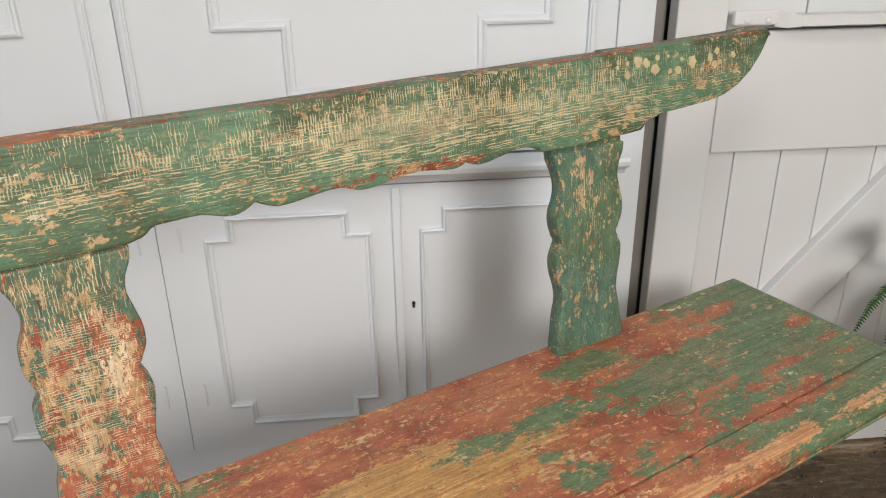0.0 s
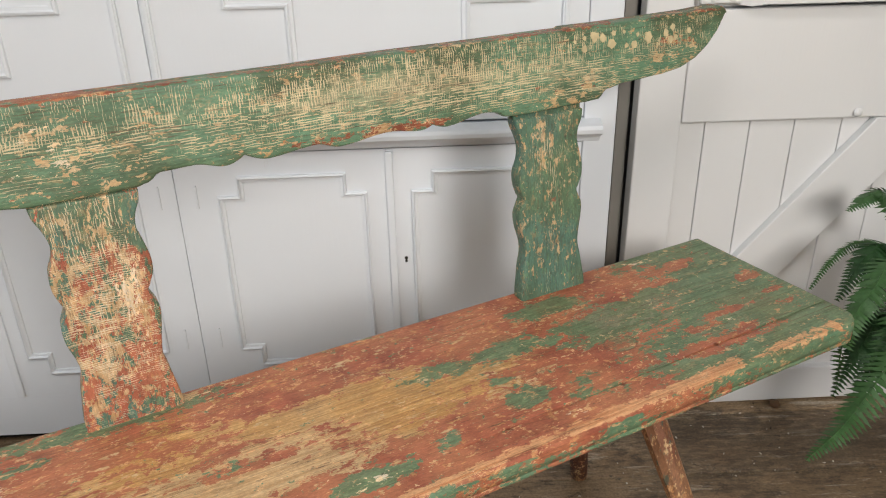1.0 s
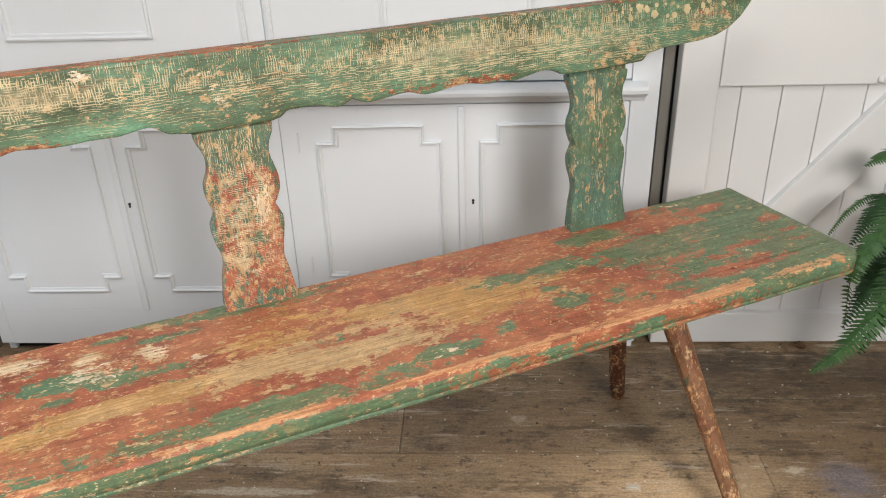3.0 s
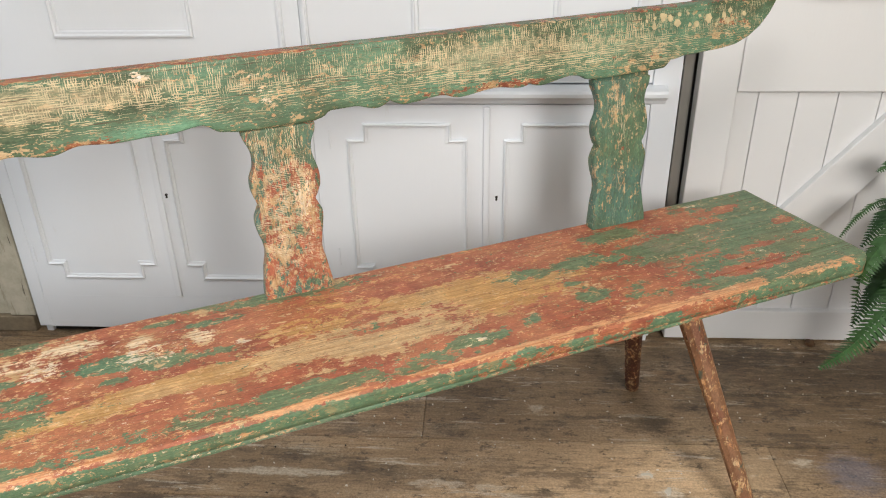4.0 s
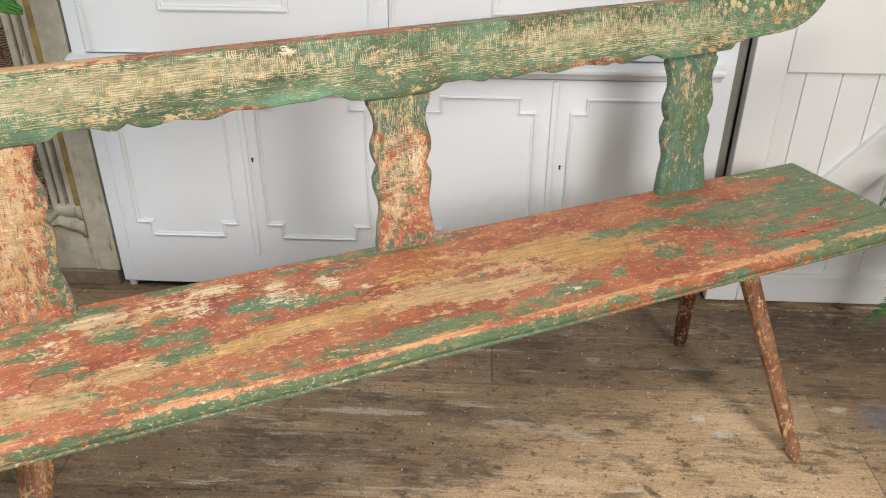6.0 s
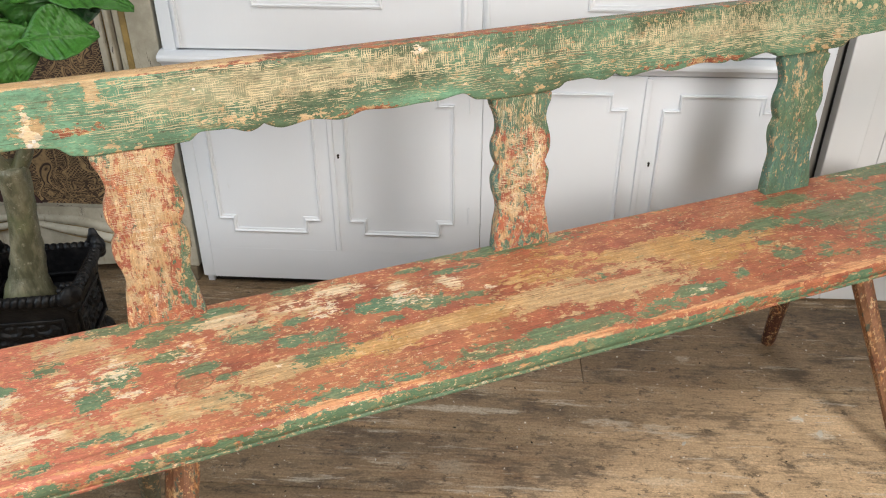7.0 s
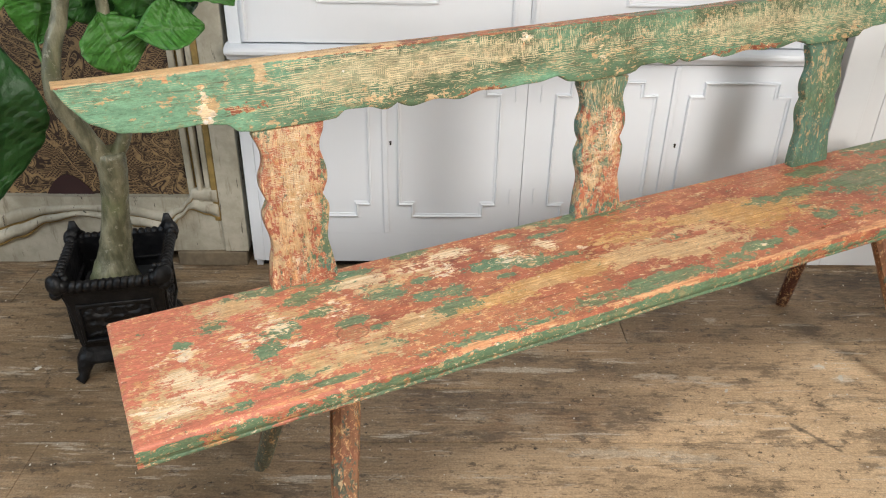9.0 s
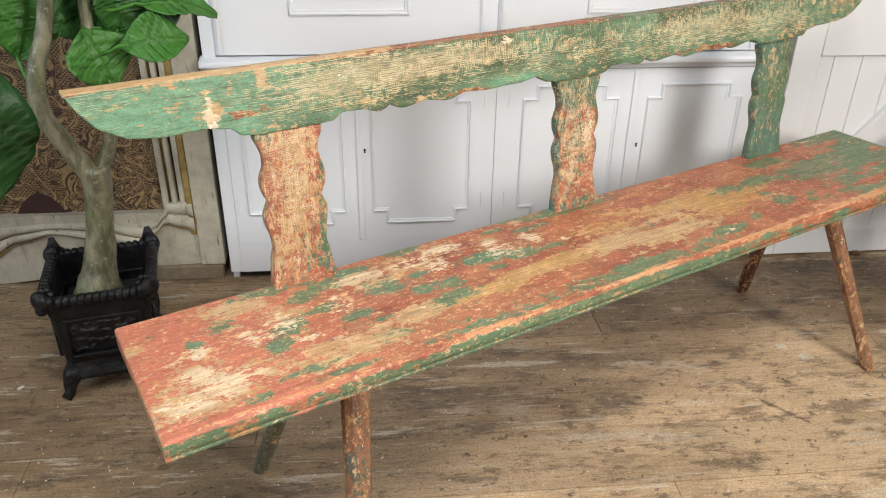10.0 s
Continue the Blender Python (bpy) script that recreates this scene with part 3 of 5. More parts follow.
def notched(x0, x1, z0, z1, nx, nz):
    return [(x0 + nx, z0), (x1 - nx, z0), (x1 - nx, z0 + nz), (x1, z0 + nz), (x1, z1 - nz), (x1 - nx, z1 - nz), (x1 - nx, z1), (x0 + nx, z1),
            (x0 + nx, z1 - nz), (x0, z1 - nz), (x0, z0 + nz), (x0 + nx, z0 + nz)]


def weigh(ob, name, fn):
    """Store a paint weight on the points of a mesh."""
    me = ob.data
    co = np.empty(len(me.vertices) * 3)
    me.vertices.foreach_get("co", co)
    a = me.attributes.new(name, "FLOAT", "POINT")
    a.data.foreach_set("value", np.asarray(fn(co.reshape(-1, 3)), dtype=np.float32) * np.ones(len(me.vertices), dtype=np.float32))


def blobs(a, b, rows, flat=1.0):
    """Soft patches: (centre, centre, reach, reach, weight)."""
    s = np.zeros_like(a)
    for ca, cb, ra, rb, w in rows:
        s += w * np.exp(-(((a - ca) / ra) ** 2 + ((b - cb) / rb) ** 2) ** flat)
    return s


# ---- the room ----
def wall_box(name, u0, u1, n0, n1, z0, z1, mat, label, category="wall", more=()):
    bm = box(u0, u1, -n1, -n0, z0, z1)
    for b in more:
        bx(bm, b[0], b[1], -b[3], -b[2], b[4], b[5])
    ob = new(name, mesh(name, bm, mat))
    ob.matrix_world = WM
    return tagged(ob, label, category, "", "structure")


U0, U1, NB, NF, HT = ROOM
DOOR = (1.165, 2.0, 2.03)
wall_box("wall_north", U0, 1.14, NB - 0.12, NB, 0, HT, M_WALL, "grey painted wall behind the cupboard")
wall_box("wall_door", 2.004, U1, -0.18, -0.06, 0, HT, M_WALL, "grey painted wall round the plank door", "wall",
         ((1.14, 2.004, -0.18, -0.06, 2.035, HT), (1.14, 1.161, -0.5, -0.062, 0, 2.035), (1.14, 2.1, -0.62, -0.5, 0, HT)))
wall_box("wall_west", U0 - 0.12, U0, NB, NF, 0, 0.9, M_WALL, "grey painted side wall with a window opening", "wall",
         ((U0 - 0.12, U0, NB, NF, 2.2, HT), (U0 - 0.12, U0, NB, 0.95, 0.9, 2.2), (U0 - 0.12, U0, 2.25, NF, 0.9, 2.2)))
wall_box("wall_east", U1, U1 + 0.12, -0.18, NF, 0, HT, M_WALL, "grey painted side wall")
wall_box("wall_south", U0, U1, NF, NF + 0.12, 0, 0.75, M_WALL, "grey painted wall with a window opening", "wall",
         ((U0, U1, NF, NF + 0.12, 2.35, HT), (U0, 1.25, NF, NF + 0.12, 0.75, 2.35), (2.25, U1, NF, NF + 0.12, 0.75, 2.35)))
wall_box("ceiling", U0, U1, NB, FILL_OPENING[2], HT, HT + 0.1, M_WALL, "grey ceiling with an opening for the overhead fill light", "ceiling",
         ((U0, U1, FILL_OPENING[3], NF, HT, HT + 0.1), (U0, FILL_OPENING[0], FILL_OPENING[2], FILL_OPENING[3], HT, HT + 0.1), (FILL_OPENING[1], U1, FILL_OPENING[2], FILL_OPENING[3], HT, HT + 0.1)))

# floor of old boards
floor = new("floor", mesh("floor", box(U0, U1, -NF, -NB, -0.06, -0.024), M_SUB))
floor.matrix_world = WM
tagged(floor, "old worn wooden floorboards with paint spots", "floor", "", "structure")
BW = 0.172


def board_mesh(length):
    bm = box(0.0004, length - 0.0004, 0.0012, BW - 0.0012, -0.024, 0.0, 0.0016)
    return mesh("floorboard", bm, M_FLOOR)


BOARDS = {}
ORDER = ((2.4, 1.6, 1.2), (1.2, 2.4, 1.6), (1.6, 1.2, 2.4), (1.2, 1.6, 2.4))
frnd = random.Random(4)
row, v = 0, -2.756
while v < -NB - 0.02:
    x = U0 - frnd.choice((0.0, 0.45, 0.9, 1.3, 1.7))
    for length in ORDER[row % 4] + (1.6,):
        a, b = max(x, U0), min(x + length, U1)
        sink = frnd.uniform(-0.0012, 0.0)
        x += length
        if b - a < 0.04:
            continue
        cut_to = round(b - a, 3)
        if cut_to not in BOARDS:
            BOARDS[cut_to] = board_mesh(cut_to)
        ob = new("floorboard", BOARDS[cut_to])
        ob.parent = floor
        ob.location = (a, v, sink)
    v += BW
    row += 1


# ---- the white cupboard ----
BEAD = ((0, 0.0), (0.001, 0.006), (0.005, 0.0075), (0.008, 0.004), (0.013, 0.004), (0.015, 0.0))
SLIM = ((0, 0.0), (0.0006, 0.0065), (0.0035, 0.0080), (0.0062, 0.0035), (0.0104, 0.0028), (0.011, 0.0))
CU = 0.355
cupboard = thing("cupboard", "white painted panelled cupboard with small keyholes, standing on the floorboards", "cupboard", WM @ Matrix.Translation((CU, 0.2, 0.0)))


def cpart(name, bm, parent=None, mat=None, label="", smooth=False):
    """A part of the cupboard, built in the wall's own measures."""
    bmesh.ops.translate(bm, verts=bm.verts, vec=(-CU, -0.2, 0))
    return part(name, bm, mat or M_WHITE, parent or cupboard, label, smooth)


cpart("side_panel", box(-0.39, -0.372, 0.02, 0.42, 0.0, 2.05, 0.002))
cpart("side_panel", box(1.104, 1.122, 0.02, 0.42, 0.0, 2.05, 0.002))
cpart("back_panel", box(-0.372, 1.104, 0.40, 0.42, 0.0, 2.05))
cpart("top_board", box(-0.41, 1.134, -0.02, 0.42, 2.05, 2.08, 0.004))
cpart("stile", box(-0.391, -0.359, 0.0, 0.02, 0.028, 2.05, 0.002))
cpart("stile", box(1.066, 1.122, 0.0, 0.02, 0.028, 2.05, 0.002))
cpart("bottom_rail", box(-0.359, 1.066, 0.0001, 0.02, 0.028, 0.1196, 0.0004))
# black strip set back under the rail, stands in for the shadow below
cpart("shadow_gap_strip", box(-0.372, 1.104, 0.03, 0.05, 0.0, 0.03), None, M_DARK)
# waist moulding
ledge = [(0.0, 0.604), (-0.004, 0.606), (-0.007, 0.612), (-0.012, 0.617), (-0.021, 0.620), (-0.026, 0.624), (-0.027, 0.631), (-0.024, 0.637), (-0.016, 0.640), (0.0, 0.644), (0.02, 0.644), (0.02, 0.604)]
cpart("waist_moulding", loft([[(x, y, z) for y, z in ledge] for x in (-0.398, 1.094)]))
cpart("shelf", box(-0.372, 1.104, 0.021, 0.40, 0.61, 0.63))


def keyhole(u, z, door):
    bm = bmesh.new()
    for dz, r in ((0.003, 0.0030), (-0.003, 0.0024)):
        g = bmesh.ops.create_cone(bm, cap_ends=True, segments=14, radius1=r, radius2=r, depth=0.004, matrix=Matrix.Translation((u, -0.0005, z + dz)) @ Matrix.Rotation(radians(90), 4, "X"))
    bx(bm, u - 0.0013, u + 0.0013, -0.0022, 0.001, z - 0.004, z + 0.003)
    k = cpart("keyhole", bm, None, M_DARK, "small black keyhole")
    k.parent = door
    return k


def pin_hinge(u, z, door):
    h = cpart("hinge", box(u - 0.002, u + 0.002, -0.0025, 0.002, z - 0.022, z + 0.022, 0.001))
    h.parent = door


for i, (a, b, p0, p1, key, hg) in enumerate(((-0.358, -0.0186, -0.322, -0.054, None, -0.3565), (-0.0174, 0.3515, 0.018, 0.287, 0.001, 0.322),
                                             (0.3527, 0.7224, 0.424, 0.686, None, 0.387), (0.7236, 1.0648, 0.764, 1.030, 0.750, 1.062))):
    door = cpart("door", box(a, b, 0.0, 0.019, 0.1197, 0.602, 0.0004))
    mould = cpart("panel_moulding", ring_moulding(notched(p0, p1, 0.172, 0.562, 0.036, 0.036), SLIM, 0.0002))
    mould.parent = door
    if key is not None:
        keyhole(key, 0.388, door)
        strip = cpart("astragal", box(a - 0.004, a + 0.010, -0.006, 0.0005, 0.122, 0.598, 0.002))
        strip.parent = door
    for z in (0.235, 0.525):
        pin_hinge(hg + (0.006 if i == 0 else 0), z, door)
for a, b, c in ((-0.358, 0.3460, -0.023), (0.3472, 1.0648, 0.722)):
    door = cpart("door", box(a, b, 0.0, 0.019, 0.648, 2.045, 0.0016))
    mould = cpart("panel_moulding", ring_moulding(notched(c - 0.246, c + 0.246, 0.744, 1.90, 0.098, 0.097), BEAD, 0.0002))
    mould.parent = door
    for x in (a + 0.005, b - 0.045):
        bead = bmesh.new()
        for x0, x1, h in ((x, x + 0.012, 0.006), (x + 0.003, x + 0.009, 0.0085)):
            bx(bead, x0, x1, -h, 0.0004, 0.652, 2.04, 0.0015)
        bd = cpart("bead", bead)
        bd.parent = door

filler = new("trim", mesh("trim", box(1.1235, 1.139, 0.13, 0.155, 0.0, 2.05, 0.002), M_WHITE))
filler.matrix_world = WM
tagged(filler, "set-back white strip between cupboard and door", "trim", "", "structure")

# ---- the plank door ----
door_1 = thing("door_1", "white painted plank door with a diagonal brace and a wooden latch", "door", WM @ Matrix.Translation((1.58, 0.045, 0)), "", "structure")


def dpart(name, bm, parent=None, mat=None, label=""):
    bmesh.ops.translate(bm, verts=bm.verts, vec=(-1.58, -0.045, 0))
    return part(name, bm, mat or M_WHITE2, parent or door_1, label)


dpart("stile", box(1.166, 1.246, 0.026, 0.062, 0.006, 2.025, 0.003))
dpart("stile", box(1.92, 1.998, 0.026, 0.062, 0.006, 2.025, 0.003))
dpart("bottom_rail", box(1.247, 1.919, 0.027, 0.062, 0.006, 0.086, 0.003))
dpart("lock_rail", box(1.247, 1.919, 0.027, 0.060, 0.621, 0.815, 0.003))
dpart("top_rail", box(1.247, 1.919, 0.027, 0.062, 1.90, 2.025, 0.003))
seams = (1.247, 1.2965, 1.379, 1.461, 1.548, 1.632, 1.715, 1.80, 1.885, 1.919)
for a, b in zip(seams, seams[1:]):
    dpart("plank", box(a + 0.0006, b - 0.0006, 0.043, 0.060, 0.084, 0.623, 0.0018))
for a, b in zip(seams[::2], seams[2::2] + seams[-1:]):
    if b - a > 0.01:
        dpart("plank", box(a + 0.001, b - 0.001, 0.040, 0.060, 0.817, 1.902, 0.0018))
brace = bmesh.new()
lo, hi = 0.087, 0.620
du = (hi - lo) / 1.23
face = [(1.250, lo), (1.290, lo), (1.290 + du, hi), (1.168 + du, hi), (1.250, lo + 0.1)]
vs = [brace.verts.new((x, y, z)) for y in (0.024, 0.043) for x, z in face]
n = len(face)
brace.faces.new(vs[:n])
brace.faces.new(vs[n:][::-1])
for i in range(n):
    brace.faces.new((vs[i], vs[(i + 1) % n], vs[n + (i + 1) % n], vs[n + i]))
bmesh.ops.recalc_face_normals(brace, faces=brace.faces)
bmesh.ops.bevel(brace, geom=brace.edges[:], offset=0.002, segments=2, affect="EDGES", profile=0.5)
dpart("brace", brace)
latch = dpart("latch", box(1.252, 1.33, 0.014, 0.027, 0.826, 0.848, 0.003), None, None, "white painted wooden latch bar")
lb = bmesh.new()
secs = [(1.318, 0.016, 0.002, 0.002), (1.334, 0.004, 0.0, 0.0), (1.35, -0.004, 0.004, -0.004), (1.36, -0.004, 0.004, -0.004), (1.60, -0.004, 0.004, -0.004), (1.605, 0.0, 0.003, -0.003)]
bar = loft([[(x, y, 0.822 + a), (x, 0.024, 0.822 + a), (x, 0.024, 0.846 + b), (x, y, 0.846 + b)] for x, y, a, b in secs])
o = dpart("latch_bar", bar)
o.parent = latch
for x in (1.272, 1.305):
    bm = bmesh.new()
    bmesh.ops.create_uvsphere(bm, u_segments=12, v_segments=6, radius=0.0055, matrix=Matrix.Translation((x, 0.0135, 0.834)) @ Matrix.Diagonal((1, 0.5, 1, 1)))
    o = dpart("screw", bm)
    o.parent = latch
bm = bmesh.new()
bmesh.ops.create_uvsphere(bm, u_segments=12, v_segments=6, radius=0.008, matrix=Matrix.Translation((1.562, 0.022, 0.632)) @ Matrix.Diagonal((1, 0.6, 1, 1)))
dpart("stud", bm)

# ---- the old painted panel at the cupboard's side ----
AU = -0.82
armoire = thing("armoire", "distressed cream painted armoire with a moulded frame and gold lace panel", "armoire", WM @ Matrix.Translation((AU, 0.2, 0)))


def apart(name, bm, mat, parent=None, label="", smooth=False):
    bmesh.ops.translate(bm, verts=bm.verts, vec=(-AU, -0.2, 0))
    return part(name, bm, mat, parent or armoire, label, smooth)


def eased(u, xs_, zs_):
    i = int(np.clip(np.searchsorted(xs_, u) - 1, 0, len(xs_) - 2))
    t = min(1, max(0, (u - xs_[i]) / (xs_[i + 1] - xs_[i])))
    return zs_[i] + (zs_[i + 1] - zs_[i]) * t * t * (3 - 2 * t)


def sill_in(u):
    """Height of the panel's waved lower edge."""
    return eased(u, (-1.22, -1.17, -1.10, -1.0, -0.90, -0.74, -0.632, -0.585, -0.555, -0.545), (0.23, 0.185, 0.155, 0.178, 0.186, 0.188, 0.167, 0.183, 0.215, 0.24))


def sill_out(u):
    """Height of the outer edge of the waved moulding."""
    return eased(u, (-1.25, -1.19, -1.12, -1.04, -0.95, -0.86, -0.70, -0.625, -0.585, -0.555, -0.51, -0.465), (0.15, 0.12, 0.052, 0.082, 0.132, 0.154, 0.120, 0.104, 0.148, 0.176, 0.158, 0.141))


def sweep_sill(prof, mat, name, u0=-1.225, u1=-0.545):
    """A moulding between the two waved edges; prof: (share of the way down, proud)."""
    loops = []
    for i in range(101):
        u = u0 + (u1 - u0) * i / 100
        a, b = sill_in(u), min(sill_out(u), sill_in(u) - 0.012)
        loops.append([(u, 0.03 - h, a + (b - a) * d) for d, h in prof])
    return apart(name, loft(loops), mat, None, "", True)


apart("carcass", box(-1.36, -0.41, 0.06, 0.42, 0.05, 2.1, 0.003), M_ARM)
apart("prop_block", box(-0.61, -0.415, 0.016, 0.2, 0.0, 0.044, 0.003), M_STONE, None, "bare wooden block under the armoire")
apart("back_foot", box(-1.36, -0.45, 0.25, 0.42, 0.0, 0.05), M_DARK)
for a, b in ((-0.474, -0.408), (-1.36, -1.292)):
    apart("stile", box(a, b, 0.018, 0.06, 0.046 if a > -1 else 0.002, 2.1, 0.003), M_ARM)
apart("bottom_rail", loft([[(u, 0.028, z), (u, 0.06, z), (u, 0.06, 0.21), (u, 0.028, 0.21)] for u, z in ((-1.291, 0.002), (-1.02, 0.002), (-0.62, 0.042), (-0.475, 0.046))]), M_ARM)
for s_, x in ((1, -0.475), (-1, -1.291)):
    for off, wdt, pr, mat_ in ((0.0, 0.018, 0.024, M_OCHRE), (0.019, 0.016, 0.030, M_ARM), (0.036, 0.005, 0.045, M_DARK), (0.042, 0.012, 0.022, M_ARM), (0.055, 0.008, 0.034, M_OCHRE), (0.064, 0.016, 0.026, M_ARM)):
        a, b = sorted((x - s_ * off, x - s_ * (off + wdt)))
        apart("frame_moulding", box(a, b, pr, 0.06, 0.140 + off * 0.7, 2.0, 0.003), mat_)
apart("lace_panel", box(-1.225, -0.540, 0.05, 0.059, 0.12, 2.0), M_LACE, None, "brown panel overlaid with gold lace")
sweep_sill(((0.0, -0.024), (0.02, 0.004), (0.10, 0.010), (0.40, 0.012), (0.44, 0.004), (0.50, 0.004), (0.55, 0.016), (0.72, 0.020), (0.86, 0.016), (0.88, 0.008), (0.95, 0.010), (1.0, 0.006), (1.0, -0.028)), M_ARM, "sill_moulding", -1.225, -0.478)
sweep_sill(((0.43, -0.002), (0.44, 0.0062), (0.50, 0.0062), (0.51, -0.002)), M_OCHRE, "gilt_line")
sweep_sill(((0.89, -0.002), (0.90, 0.0115), (0.96, 0.0115), (0.99, -0.002)), M_OCHRE, "gilt_line", -1.2, -0.478)
plum = bmesh.new()
arch = [(-0.96 + 0.15 * i / 16, 0.186 + 0.082 * math.sin(math.pi * i / 16) ** 0.8) for i in range(17)]
vs = [plum.verts.new((x, y, z)) for y in (0.0465, 0.049) for x, z in arch]
plum.faces.new(vs[:17][::-1])
plum.faces.new(vs[17:])
for i in range(17):
    plum.faces.new((vs[i], vs[(i + 1) % 17], vs[17 + (i + 1) % 17], vs[17 + i]))
apart("dark_motif", plum, plain("plum_cloth", (0.045, 0.016, 0.016), 0.6), None, "dark plum arched motif on the panel")


nail = bmesh.new()
bmesh.ops.create_cone(nail, cap_ends=True, segments=8, radius1=0.0016, radius2=0.0012, depth=0.018, matrix=Matrix.Translation((-0.842, 0.012, 0.172)) @ Matrix.Rotation(radians(50), 4, "X"))
apart("nail", nail, M_DARK, None, "small black nail")

# ---- the bench ----
bench = thing("bench", "long rustic wooden bench with worn red and green paint", "bench")
H, TH = 0.46, 0.035
YF, XL, XR = -0.280, -0.858, 0.974


def y_back(x):
    return 0.021 + 0.012 * (x - XL) / (XR - XL)


def seat_loop(x):
    """Cross-section of the seat board at x, with worn edges."""
    e = min(x - XL, XR - x)
    yb, yf = y_back(x), YF
    if XR - x < 0.03:
        yf += 0.018 * (1 - (XR - x) / 0.03) ** 2
    w = 0.0016 * noise.noise((x * 7, 1.3, 0)) + 0.001 * noise.noise((x * 31, 4, 0))
    r = 0.0075 + 0.004 * noise.noise((x * 9, 7, 0))
    drop = 0.003 * max(0, 1 - e / 0.004)
    top = H - drop
    yf += w
    pts = [(yb, H - TH + 0.001), (yb, top - 0.004), (yb - 0.0015, top - 0.0012), (yb - 0.004, top)]
    y0, y1 = yb - 0.008, yf + r + 0.003
    ridge = YF + 0.046 + 0.014 * (x - 0.35) / 0.6 + 0.0012 * noise.noise((x * 22, 5, 0))
    gap = 0.0075 * min(1, max(0, (x - 0.34) / 0.05)) * (0.6 + 0.5 * noise.noise((x * 12, 8, 0)))
    wide = 0.0016 + 0.0010 * noise.noise((x * 30, 2, 0))
    ys = [y0 + (ridge + 0.002 - y0) * i / 60 for i in range(61)]
    pts += [(y, top + 0.0007 * noise.noise((x * 5, y * 18, 0))) for y in ys]
    pts += [(ridge + wide, top), (ridge + wide * 0.5, top - gap), (ridge - wide * 0.5, top - gap), (ridge - wide, top)]
    pts += [(ridge - 0.002 + (y1 - ridge + 0.002) * i / 6, top) for i in range(7)]
    for a in (15, 40, 65, 88):
        pts.append((yf + r - r * math.sin(radians(a)), top - r + r * math.cos(radians(a)) + 0.0))
    pts += [(yf, top - 0.013), (yf + 0.0004, H - 0.018), (yf, H - 0.0252), (yf + 0.0032, H - 0.0258), (yf + 0.0032, H - 0.0275), (yf + 0.0002, H - 0.0280), (yf + 0.0002, H - 0.0303), (yf + 0.0032, H - 0.0308), (yf + 0.0032, H - 0.0324), (yf + 0.0012, H - 0.0328), (yf + 0.003, H - TH + 0.0004), (yf + 0.007, H - TH)]
    pts += [((yf + yb) / 2, H - TH)]
    return [(x, y, z) for y, z in pts]


xs = [XL, XL + 0.001, XL + 0.004] + list(np.linspace(XL + 0.01, XR - 0.01, 560)) + [XR - 0.004, XR - 0.001, XR]
seat = part("seat", loft([seat_loop(x) for x in xs]), M_SEAT, bench, "thick seat board with worn red, green and ochre paint", True)

# the seat's paint, patch by patch: along, out, half length, half width, strength
S_GREEN = [(-0.602, 0.005, 0.048, 0.013, 1.0), (-0.508, -0.026, 0.047, 0.014, 1.0), (-0.466, -0.008, 0.025, 0.012, 1.0), (-0.717, -0.06, 0.018, 0.009, 0.7), (-0.625, -0.114, 0.03, 0.018, 1.0), (-0.652, -0.155, 0.018, 0.012, 1.0), (-0.557, -0.092, 0.028, 0.009, 1.0), (-0.574, -0.044, 0.02, 0.008, 0.6), (-0.436, -0.08, 0.03, 0.019, 1.0), (-0.366, -0.076, 0.016, 0.012, 1.0), (-0.514, -0.137, 0.025, 0.011, 1.0), (-0.485, -0.165, 0.017, 0.006, 1.0), (-0.351, -0.162, 0.034, 0.016, 0.8), (-0.382, -0.122, 0.019, 0.012, 0.8), (-0.248, -0.074, 0.026, 0.01, 1.0), (-0.498, -0.214, 0.023, 0.015, 0.6)]
S_GREEN_2 = [(-0.626, -0.23, 0.046, 0.007, 1.0), (-0.584, -0.258, 0.034, 0.007, 1.0), (-0.72, -0.256, 0.018, 0.007, 1.0), (-0.764, -0.088, 0.01, 0.008, 0.7), (-0.358, 0.014, 0.028, 0.01, 1.0), (0.023, 0.008, 0.088, 0.014, 1.0), (-0.113, 0.03, 0.048, 0.013, 1.0), (-0.16, -0.001, 0.024, 0.007, 1.0), (-0.088, -0.027, 0.04, 0.007, 1.0), (-0.23, -0.082, 0.042, 0.012, 1.0), (-0.162, -0.102, 0.032, 0.013, 1.0), (-0.23, -0.122, 0.013, 0.008, 1.0), (-0.088, -0.107, 0.02, 0.008, 0.6), (-0.34, -0.126, 0.027, 0.013, 1.0), (-0.355, -0.162, 0.018, 0.012, 1.0), (-0.029, -0.254, 0.156, 0.017, 0.55)]
S_GREEN_3 = [(-0.3, -0.26, 0.091, 0.012, 0.6), (0.256, -0.232, 0.029, 0.012, 1.0), (0.306, -0.274, 0.016, 0.01, 1.0), (0.353, -0.214, 0.013, 0.006, 0.7), (0.407, -0.097, 0.037, 0.013, 0.7), (0.501, -0.096, 0.036, 0.014, 0.8), (0.456, -0.148, 0.013, 0.007, 0.7), (0.469, -0.191, 0.023, 0.012, 0.8), (0.645, -0.03, 0.062, 0.014, 1.0), (0.658, -0.116, 0.072, 0.025, 0.8), (0.559, -0.216, 0.028, 0.013, 1.0), (0.719, -0.09, 0.061, 0.023, 1.0), (0.66, -0.213, 0.035, 0.018, 1.0), (0.02, -0.25, 0.04, 0.011, 0.6), (0.091, -0.248, 0.025, 0.009, 0.6)]
